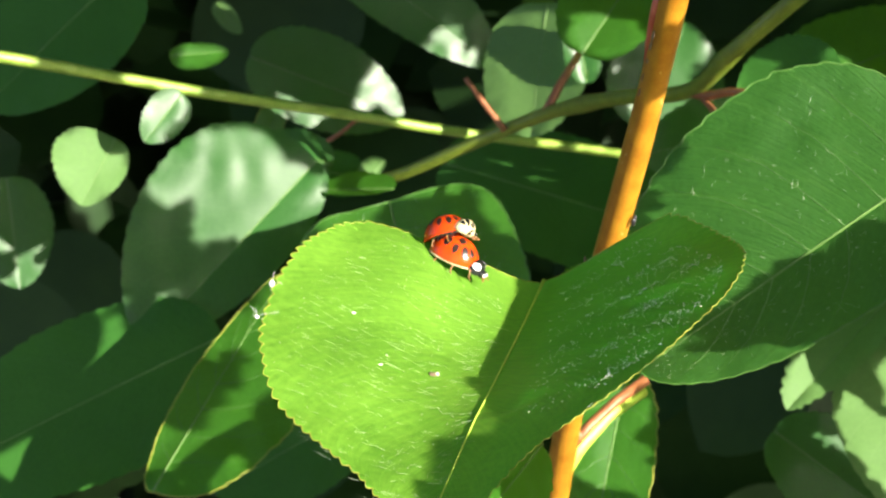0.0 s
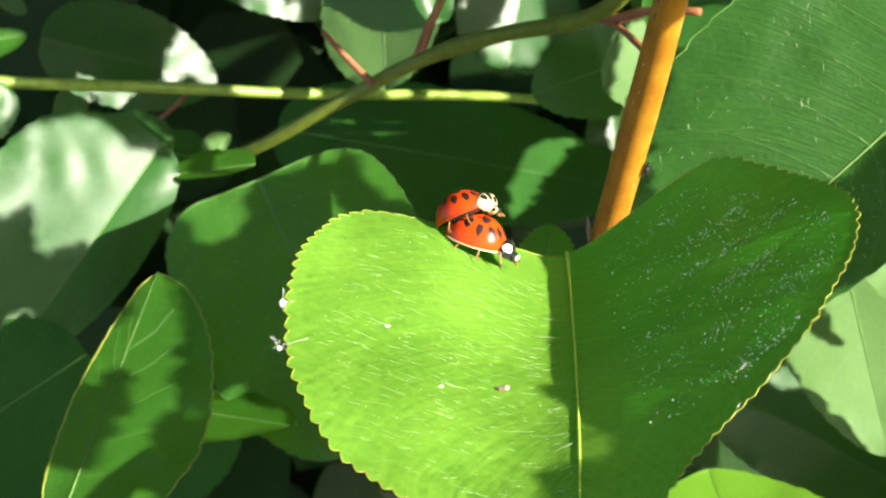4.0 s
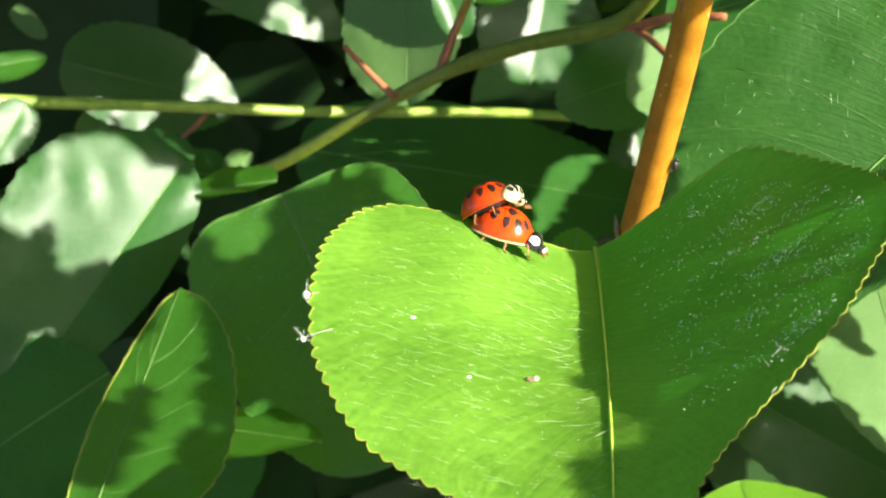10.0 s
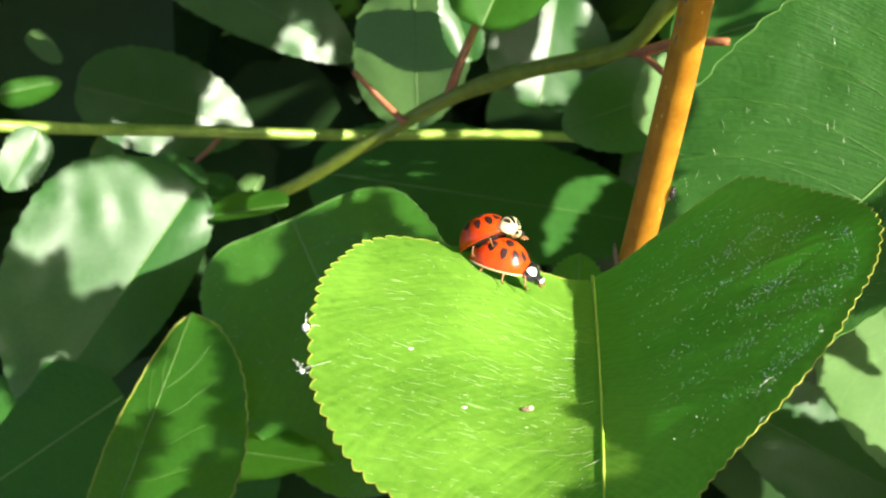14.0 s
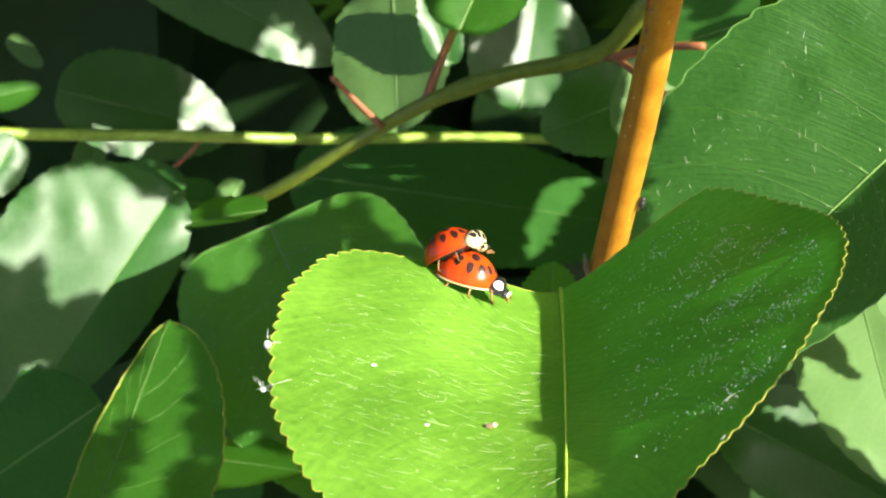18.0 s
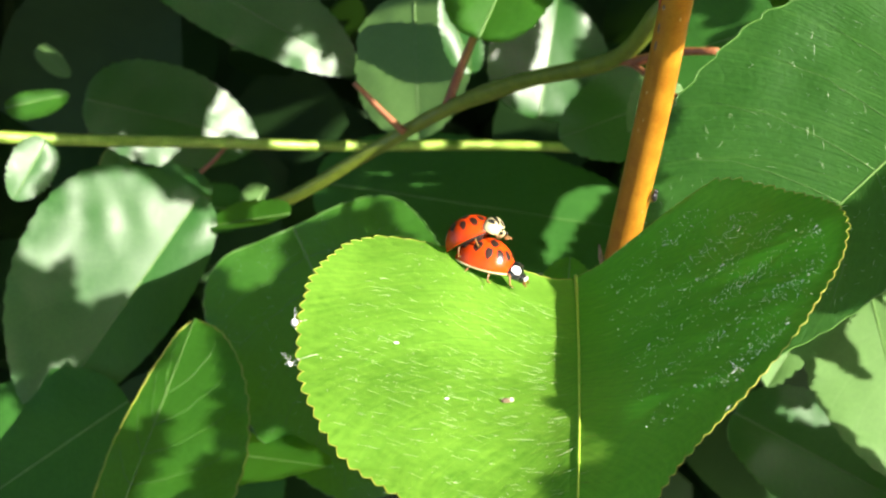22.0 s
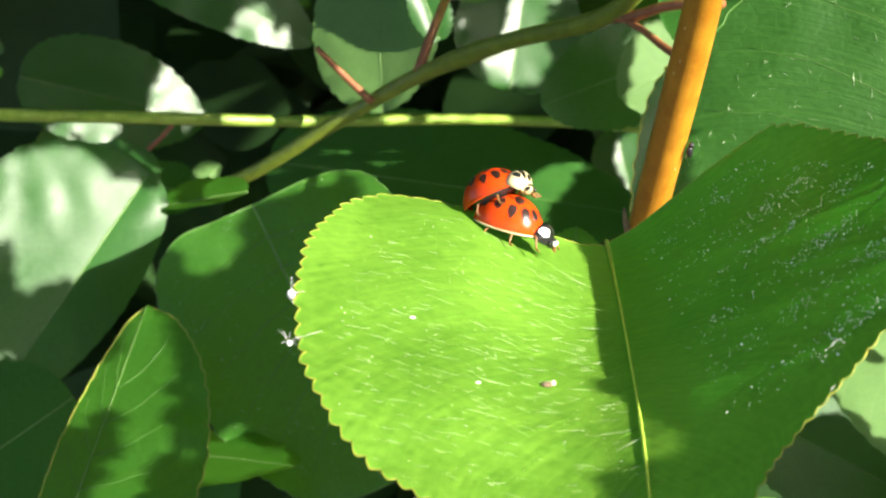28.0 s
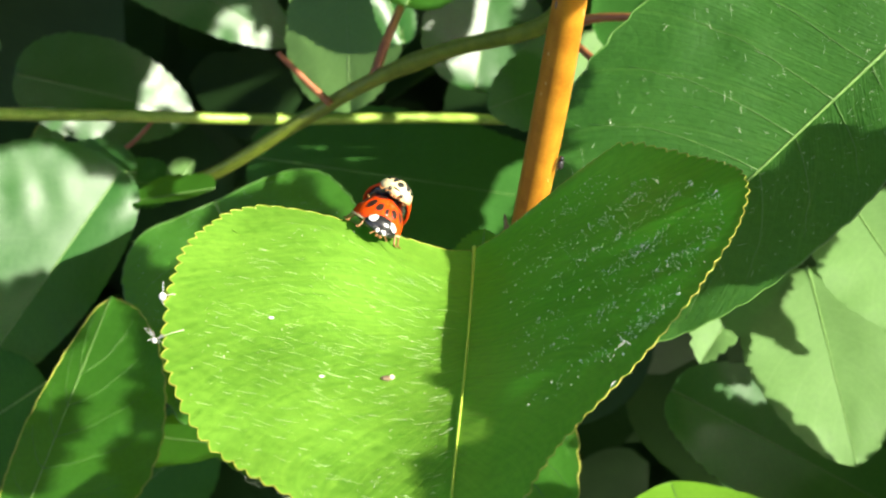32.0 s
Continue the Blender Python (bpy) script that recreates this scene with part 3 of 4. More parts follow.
# ---- stems and twigs ----
def build_stems():
    a, d = Vector((6.46, 37.1, 887.8)), Vector((3.35, -7.46, 33.7))
    root = thing("stem", "smooth orange-tan upright stem with small pale pores", "stem", m=Matrix.Translation(mm(*a)))
    pts, rad = [], []
    for k in range(60):
        s = -5.0 + 8.0 * k / 59
        wob = Vector((0.5 * math.sin(s * 2.1), 0.4 * math.cos(s * 1.7), 0))
        wob.x += 1.5 * max(0.0, -0.2 - s)
        pts.append((d * s + wob) * 0.001)
        rad.append((1.45 - 0.06 * s) * 0.001 * (1 + 0.02 * math.sin(k * 1.3)))
    tube("bark", pts, rad, BARK, root, "", 20)
    rng = random.Random(3)
    for k in range(16):
        s, w = rng.uniform(-1.2, 1.4), rng.uniform(-2.6, -0.4)
        c = (d * s + Vector((0.5 * math.sin(s * 2.1), 0.4 * math.cos(s * 1.7), 0))) * 0.001
        r = (1.45 - 0.06 * s) * 0.001
        p = c + Vector((math.cos(w), math.sin(w), 0)) * r * 0.99
        vs, fs = tube_mesh([p - d.normalized() * 0.00016, p, p + d.normalized() * 0.00016], [0.00004, 0.00008, 0.00004], 6)
        obj("pore", vs, fs, PORE, root)
    # stub of a side shoot below the leaf
    f, e = mm(4.8, 45.8, 858.7) - mm(*a), mm(12.0, 55.2, 861.9) - mm(*a)
    tube("side_shoot", [f + mm(-0.6, -0.8, -3.4), f.lerp(e, 0.12) - mm(0, 0, 1.2), f.lerp(e, 0.5), e - mm(0, 0, 0.4)], [0.0011, 0.0010, 0.0008, 0.0009], RIB, root, "pale yellow side shoot", 10)
    tube("side_stalk", [f + mm(-0.2, -0.8, 0.0), f.lerp(e, 0.25) + mm(0, -0.3, 0.9), f.lerp(e, 0.6) + mm(0, -0.3, 1.4), e + mm(0.2, 0, 1.0)], [0.0007, 0.0006, 0.0006, 0.0007], RED, root, "reddish leaf stalk", 10)
    tube("bud", [f + mm(0.6, -1.0, 1.2), f + mm(0.8, -1.2, 2.0), f + mm(0.9, -1.3, 2.9)], [0.0005, 0.0006, 0.0002], RED, root, "small brown bud", 8)

    tube("bud", [mm(4.9, 37.3, 886.2) - mm(*a), mm(4.6, 37.2, 887.4) - mm(*a), mm(4.4, 37.1, 888.8) - mm(*a)], [0.0003, 0.00026, 0.0001], CRUMB, root, "small brown bud", 8)
    rng = random.Random(21)
    for k in range(5):      # dark grazed bark on one side
        q = 0.70 + 0.05 * k + rng.uniform(-0.02, 0.02)
        c = d * q + Vector((0.5 * math.sin(q * 2.1), 0.4 * math.cos(q * 1.7), 0)) + Vector((-1.12, -0.83 + rng.uniform(-0.25, 0.2), 0))
        n = d.normalized() * rng.uniform(0.25, 0.6)
        tube("scar", [(c - n) * 0.001, c * 0.001, (c + n) * 0.001], [0.00008, rng.uniform(0.00012, 0.0002), 0.00006], CRUMB, root, "dark scar in the bark", 7)

    scale = [mm(9.0, 29.2, 922.6), mm(8.75, 29.9, 919.6), mm(8.5, 30.4, 917.0), mm(8.25, 31.0, 914.4)]
    tube("leaf_scale", [p - mm(*a) for p in scale], [0.00055, 0.0006, 0.00042, 0.00008], PINK, root, "pinkish red leaf scale lying along the bark", 10, 0.6)

    speck = thing("insect", "tiny dark insect clinging to the stem's edge", "insect", m=Matrix.Translation(mm(9.0, 34.9, 894.8)))
    ball("body", (0, 0, 0), 0.42, BLACK, speck, "", 0.8, 0.8, 1.4)
    ball("head", (0.1, -0.1, 0.7), 0.28, BLACK, speck)
    for k in range(5):
        e = Vector((0.5 * math.cos(k * 1.3), 0.3 * math.sin(k * 2.1), 0.7 * math.sin(k * 1.3 + 0.4)))
        tube("leg", [Vector((0, 0, 0)), e * 0.0005 + mm(0, 0, 0.1), e * 0.0009], 0.00003, DRY if k % 2 else BLACK, speck, "", 5)

    stalk = thing("leaf_stalk", "reddish forked leaf stalk beside the upright stem", "leaf stalk", m=Matrix.Translation(mm(15.7, 114.4, 871.2)))
    o = mm(15.7, 114.4, 871.2)
    tube("main_stalk", [mm(*q) - o for q in spline([(13.2, 119.0, 871.2), (15.7, 114.4, 871.2), (18.4, 107.9, 871.1), (20.8, 103.9, 871.8)], 14)], [0.00035 + 0.00025 * k / 13 for k in range(14)], RED, stalk, "", 8)
    tube("side_stalk", [mm(*q) - o for q in spline([(20.6, 104.1, 871.8), (20.0, 102.5, 870.6), (18.8, 100.9, 869.5)], 8)], 0.0005, RED, stalk, "", 8)

    branch = thing("branch", "olive green branch with swollen reddish nodes", "branch", m=Matrix.Translation(mm(-10.2, 147.2, 850.9)))
    o = mm(-10.2, 147.2, 850.9)
    line = [(-44, 161.0, 826.0), (-34.9, 155.5, 831.8), (-22, 151.0, 842.0), (-10.2, 147.2, 850.9), (1, 135.0, 861.0), (12.2, 119.8, 870.9), (17.7, 113.0, 880.9), (24.2, 110.0, 890.2), (31.5, 106.0, 900.3)]
    p = spline(line, 60)
    tube("bark", [mm(*q) - o for q in p], [(1.0 + 0.28 * k / 59 + 0.22 * math.exp(-((k - 43) / 1.6) ** 2) + 0.25 * math.exp(-((k - 26) / 1.5) ** 2)) * 0.001 for k in range(60)], GREENBARK, branch, "", 12)
    tube("leaf_stalk", [mm(*q) - o for q in spline([(-10.2, 147.0, 851.4), (-8.4, 150.0, 855.5), (-5.4, 155.0, 861.0), (-2.5, 160, 867)], 12)], [0.0008 - 0.0003 * k / 11 for k in range(12)], RED, branch, "reddish leaf stalk", 8)
    tube("leaf_stalk", [mm(*q) - o for q in spline([(12.2, 119.6, 870.9), (14.8, 117.0, 871.8), (18.4, 113.1, 874.7), (24, 108, 877)], 12)], [0.0008 - 0.0003 * k / 11 for k in range(12)], RED, branch, "reddish leaf stalk", 8)
    tube("leaf_stalk", [mm(*q) - o for q in spline([(-16.5, 147.3, 847.0), (-19.8, 148.7, 849.8), (-24.1, 150.6, 853.8)], 12)], [0.0006 - 0.0002 * k / 11 for k in range(12)], RED, branch, "reddish leaf stalk", 8)

    twig = thing("twig", "thin yellow-green twig with sunlit patches", "twig", m=Matrix.Translation(mm(-6.9, 197.7, 821.3)))
    o = mm(-6.9, 197.7, 821.3)
    line = [(-150, 122, 861.2), (-108, 146.0, 849.0), (-75.0, 167.0, 836.8), (-52, 182, 828.7), (-30.0, 192.5, 822.7), (-6.9, 198.2, 819.9), (3.7, 199.6, 819.0), (24.7, 201, 816.8), (42, 204, 811.5)]
    tube("bark", [mm(*q) - o for q in spline(line, 70)], [(1.05 - 0.2 * k / 69) * 0.001 for k in range(70)], TWIGBARK, twig, "", 10)
    tube("side_twig", [mm(*q) - o for q in spline([(-47, 185, 828), (-52, 186, 822), (-60, 186, 816)], 10)], 0.0004, RED, twig, "thin reddish side twig", 6)


build_stems()


# ---- unseen foliage added above and beside to shade the view, and the dark depth of the shrub ----
def simple_leaf(vs, fs, uvs, c, y, z, length, half, n=9):
    """Adds a small folded leaf with a pointed tip to a joined mesh."""
    x = y.cross(z).normalized()
    z = x.cross(y).normalized()
    o = len(vs)
    for i in range(n + 1):
        u = i / n
        w = half * math.sin(math.pi * u ** 0.85) ** 0.75 if 0 < i < n else 0
        for j in (-1, -0.5, 0, 0.5, 1):
            vs.append(c + y * (length * (u - 0.5)) + x * (w * j) + z * (abs(j) * w * 0.16 - length * 0.12 * (u - 0.4) ** 2))
            uvs.append((0.5 + 0.5 * j, u))
    for i in range(n):
        for j in range(4):
            a = o + i * 5 + j
            fs.append((a, a + 1, a + 6, a + 5))


# gaps in the foliage towards the sun, by the place (mm) that they light
GAPS = []


def sun_spot(x, y, z, r):
    """A round gap of radius r that lights the place (x, y, z)."""
    GAPS.append(([mm(x, y, z)], r * 0.001))


def sun_patch(*corners):
    """A gap whose light falls on the patch with these corners."""
    GAPS.append(([mm(*c) for c in corners], 0.0))


sun_patch((-74.2, 137.2, 832.5), (-70.7, 136.7, 830.3), (-67.8, 139.3, 831.7), (-65.1, 141.9, 833.3), (-65.2, 137.8, 828.8), (-65.0, 135.0, 825.6), (-60.7, 136.9, 825.7), (-58.0, 139.6, 827.3), (-49.6, 148.7, 833.3), (-51.3, 148.8, 834.2), (-53.5, 147.5, 833.9), (-57.1, 149.8, 838.0), (-60.9, 149.3, 839.4), (-67.8, 146.0, 839.1), (-72.1, 142.6, 837.4))
sun_patch((-61.2, 137.1, 826.2), (-53.1, 146.9, 833.1), (-51.2, 147.9, 833.3), (-47.9, 148.8, 832.5), (-46.0, 147.4, 830.2), (-46.9, 145.2, 828.2), (-51.6, 142.0, 826.9), (-55.4, 140.0, 826.6))
sun_patch((-58.0, 75.7, 804.3), (-54.1, 80.2, 807.0), (-50.8, 84.1, 809.4), (-44.5, 84.1, 805.8), (-41.6, 83.0, 802.9), (-49.9, 77.8, 802.0))
sun_patch((-44.4, 87.1, 803.5), (-37.9, 89.6, 805.1), (-33.2, 88.7, 804.5), (-34.3, 86.1, 802.8), (-40.9, 83.8, 801.3))
sun_patch((-101.4, 128.6, 767.5), (-98.4, 132.7, 770.3), (-85.6, 140.5, 775.5), (-86.8, 137.6, 773.5), (-90.7, 132.4, 770.1), (-98.0, 128.1, 767.2))
sun_patch((-46.8, 114.2, 833.5), (-44.9, 114.6, 834.1), (-43.9, 112.3, 833.3), (-43.3, 105.4, 830.6), (-43.1, 94.5, 826.3), (-46.2, 95.0, 825.9), (-45.9, 100.8, 828.3), (-47.5, 106.1, 830.1), (-47.1, 110.3, 831.9))
sun_patch((-47.1, 92.9, 824.9), (-44.1, 94.3, 826.0), (-44.8, 91.8, 824.9), (-47.0, 85.9, 822.1), (-49.9, 86.4, 821.8), (-49.0, 90.1, 823.4))
sun_patch((-27.9, 134.3, 840.4), (-24.0, 135.9, 842.2), (-21.6, 136.5, 842.8), (-23.8, 135.1, 841.5))
sun_patch((-46.8, 152.6, 830.0), (-35.2, 148.4, 832.9), (-37.5, 144.7, 832.3), (-44.5, 146.8, 830.5))
sun_patch((-18.4, 136.5, 843.1), (-16.6, 135.7, 842.5), (-10.9, 131.0, 838.9), (-10.7, 129.1, 837.2), (-13.6, 130.0, 837.8), (-17.0, 132.5, 839.7))
sun_patch((-43.6, 131.4, 836.7), (-39.2, 131.8, 837.3), (-35.3, 129.8, 836.0), (-34.6, 129.2, 835.4), (-37.3, 126.9, 833.2), (-39.5, 126.3, 832.5), (-41.6, 128.2, 834.1))
sun_patch((-37.4, 110.8, 817.1), (-26.5, 100.4, 819.9), (-31.2, 100.6, 819.0), (-36.3, 98.4, 818.1), (-40.6, 103.3, 817.0))
sun_patch((10.9, 205.3, 804.7), (19.6, 208.8, 807.0), (17.1, 206.0, 805.1), (13.2, 201.8, 802.3), (9.4, 196.7, 798.9), (7.1, 195.2, 797.9), (8.0, 198.3, 800.0))
sun_patch((-27.2, 198.2, 843.4), (-21.4, 196.5, 846.1), (-15.2, 194.1, 848.0), (-9.5, 189.4, 846.7), (-5.5, 182.0, 840.6), (-8.0, 179.4, 835.2), (-15.3, 179.7, 829.5), (-23.7, 185.8, 830.5), (-30.6, 194.0, 835.3))
sun_patch((-12.3, 187.5, 852.0), (-9.2, 189.5, 853.4), (-4.6, 187.3, 847.2), (-5.9, 182.8, 840.7), (-8.5, 185.0, 845.9))
sun_patch((6.2, 203.6, 840.4), (10.1, 204.3, 839.3), (10.3, 201.8, 835.4), (11.3, 198.2, 829.3), (9.8, 196.8, 827.9), (3.4, 194.4, 827.9), (1.2, 195.4, 830.6), (5.4, 199.3, 834.3))
sun_patch((11.5, 42.9, 882.0), (12.1, 48.6, 888.8), (13.6, 54.4, 896.2), (17.5, 57.3, 900.9), (24.1, 59.5, 905.5), (34.2, 61.1, 910.6), (44.7, 51.4, 902.5), (34.7, 47.3, 894.5), (24.6, 44.2, 887.7), (18.2, 41.5, 882.5))
sun_patch((17.5, 134.0, 860.9), (21.4, 136.3, 862.5), (26.6, 136.1, 859.7), (27.3, 134.6, 857.1), (23.4, 130.6, 852.7), (16.4, 128.8, 853.3), (17.9, 131.9, 857.4))
sun_spot(19.8, 145.4, 855.4, 1.2)
sun_spot(31.4, 229.5, 795.9, 3.2)
sun_spot(33.2, 226.9, 791.1, 3.0)
sun_spot(31.2, 231.2, 798.7, 1.9)
sun_patch((16.8, 97.5, 861.1), (19.2, 101.2, 865.7), (21.0, 103.3, 868.1), (21.4, 102.9, 867.4), (19.8, 99.9, 863.5), (18.2, 96.4, 858.8), (15.3, 94.5, 857.2), (15.0, 95.2, 858.5))
sun_patch((-41.5, 220.9, 825.7), (-39.5, 221.6, 826.1), (-35.2, 221.9, 824.5), (-33.8, 221.5, 823.2), (-36.9, 220.9, 823.4), (-39.5, 220.7, 824.3))
sun_patch((-60.3, 248.2, 798.6), (-56.2, 255.6, 806.7), (-53.4, 254.4, 802.5), (-50.1, 251.3, 794.9), (-56.7, 250.4, 799.1), (-58.8, 247.8, 796.8))
sun_patch((-62.5, 245.6, 796.4), (-57.3, 247.4, 794.8), (-54.9, 246.4, 791.3), (-59.2, 244.4, 791.9))
sun_patch((-74.7, 244.0, 804.0), (-70.8, 246.3, 804.4), (-69.3, 243.7, 799.0), (-73.7, 241.8, 799.8))
sun_patch((-72.6, 241.3, 798.2), (-67.6, 243.0, 796.6), (-66.7, 242.3, 794.7), (-70.7, 241.0, 796.1))
sun_patch((-80.8, 235.6, 796.1), (-76.0, 240.5, 799.7), (-74.9, 237.5, 794.1), (-80.1, 234.7, 794.0))
sun_patch((-82.4, 117.4, 811.6), (-75.6, 123.1, 815.4), (-73.9, 120.0, 813.3), (-73.6, 117.2, 811.5), (-78.1, 114.5, 809.6))
sun_patch((-90.3, 134.8, 840.2), (-84.8, 138.5, 841.3), (-79.3, 139.9, 840.4), (-76.8, 134.7, 835.1), (-82.3, 128.7, 832.1), (-89.5, 132.0, 837.6))
sun_patch((-130.9, 204.9, 780.4), (-122.7, 209.7, 779.8), (-116.8, 209.3, 774.0), (-116.4, 205.3, 768.0), (-122.6, 201.2, 767.9), (-129.1, 198.8, 770.4))
sun_patch((-74.1, 134.7, 849.3), (-70.6, 137.6, 851.0), (-67.9, 138.1, 849.6), (-69.0, 135.5, 846.5), (-72.1, 132.6, 844.6), (-73.9, 133.2, 846.9))
sun_patch((41.4, 115.0, 826.4), (48.0, 112.2, 824.4), (49.5, 112.1, 824.4), (46.5, 119.2, 829.1), (50.1, 123.6, 832.0), (56.6, 119.2, 829.0), (60.3, 112.1, 824.3), (59.4, 105.2, 819.8), (53.8, 99.2, 815.8), (47.8, 103.9, 819.0), (41.8, 108.0, 821.8), (39.7, 112.2, 824.5))
sun_patch((30.1, 103.4, 832.1), (32.3, 108.2, 835.3), (40.1, 113.0, 838.6), (44.5, 118.3, 842.0), (46.6, 113.9, 839.1), (42.4, 106.5, 834.2), (33.2, 101.2, 830.7))
sun_patch((46.6, 102.4, 844.4), (52.9, 109.7, 849.3), (58.6, 109.0, 848.8), (60.4, 91.8, 837.4), (53.1, 94.5, 839.1))
sun_patch((39.5, 133.3, 806.0), (51.8, 135.7, 804.1), (56.2, 135.1, 801.4), (47.3, 134.1, 803.7))
sun_spot(28.2, 84.7, 818.4, 9.0)
sun_spot(18.8, 81.4, 817.0, 6.5)
sun_spot(37.0, 84.7, 819.0, 7.3)
sun_spot(8.0, 81.6, 840.6, 2.8)
sun_spot(6.7, 75.8, 836.7, 3.6)
sun_spot(11.7, 73.6, 835.3, 2.0)
sun_spot(-1.1, 18.6, 868.6, 1.8)
sun_spot(-3.7, 151.5, 863.7, 3.4)
sun_spot(37.0, 204.0, 839.2, 3.6)
sun_patch((-2.4, -6.5, 898.9), (-3.6, -11.0, 899.7), (-4.2, -16.5, 900.1), (-4.0, -22.0, 900.5), (-3.0, -29.0, 900.5), (-2.0, -42.0, 899.0), (-14.0, -42.0, 900.0), (-26.0, -15.0, 903.0), (-28.0, 10.0, 903.0), (-20.0, 26.0, 900.0), (-8.0, 32.0, 900.0), (10.0, 30.0, 900.0), (16.0, 24.0, 907.0), (23.0, 12.0, 912.0), (23.0, 0.0, 912.0), (17.0, -9.0, 911.0), (9.0, -18.0, 908.5), (3.0, -16.0, 903.0), (0.5, -6.0, 898.6))
sun_patch((-79.5, 164.4, 838.1), (-74.6, 167.4, 836.3), (-74.6, 167.2, 837.1), (-79.5, 164.0, 838.9))
sun_patch((-40.1, 187.8, 825.0), (-33.7, 190.8, 823.3), (-33.7, 190.6, 824.1), (-40.1, 187.6, 825.8))
sun_patch((-31.9, 191.8, 822.8), (-28.4, 193.0, 822.1), (-28.4, 192.7, 822.9), (-31.9, 191.4, 823.6))
sun_patch((-7.7, 198.2, 819.6), (4.1, 199.8, 818.6), (4.1, 199.4, 819.4), (-7.7, 197.8, 820.4))
sun_patch((-14.7, 196.4, 820.4), (-12.8, 197.0, 820.2), (-12.8, 196.6, 821.0), (-14.7, 196.2, 821.2))
sun_patch((-85.1, 160.8, 840.1), (-74.6, 167.4, 836.3), (-74.6, 167.2, 837.1), (-85.1, 160.4, 840.9))
sun_patch((-104.6, 148.5, 846.7), (-99.6, 151.6, 844.8), (-99.6, 151.0, 847.0), (-104.6, 147.8, 848.9))
sun_patch((19.8, 124.8, 869.6), (29.5, 121.6, 870.7), (29.7, 120.7, 869.4), (19.6, 124.0, 868.3))
sun_patch((-88.7, 210.3, 824.6), (-83.8, 211.4, 824.5), (-80.8, 211.6, 824.1), (-82.6, 209.2, 822.5), (-85.5, 207.4, 821.6), (-88.0, 207.3, 822.0))
sun_patch((-94.6, 258.3, 812.7), (-93.2, 258.3, 812.4), (-89.3, 255.6, 809.5), (-90.2, 254.9, 809.1), (-92.8, 256.0, 810.4))
sun_patch((-82.5, 248.7, 790.3), (-78.5, 252.4, 792.5), (-77.5, 250.9, 791.1), (-77.1, 246.1, 787.2), (-82.2, 245.3, 787.5))
sun_patch((-44.4, 170.4, 824.3), (-41.3, 171.8, 824.8), (-41.9, 170.2, 823.6), (-43.3, 168.7, 822.7))
sun_spot(-6.0, 15.0, 907.0, 7.0)
sun_spot(8.0, 35.0, 900.0, 7.0)
sun_spot(6.0, 39.0, 880.0, 7.0)
sun_spot(11.0, 28.0, 930.0, 8.0)
sun_spot(4.0, 44.0, 860.0, 8.0)


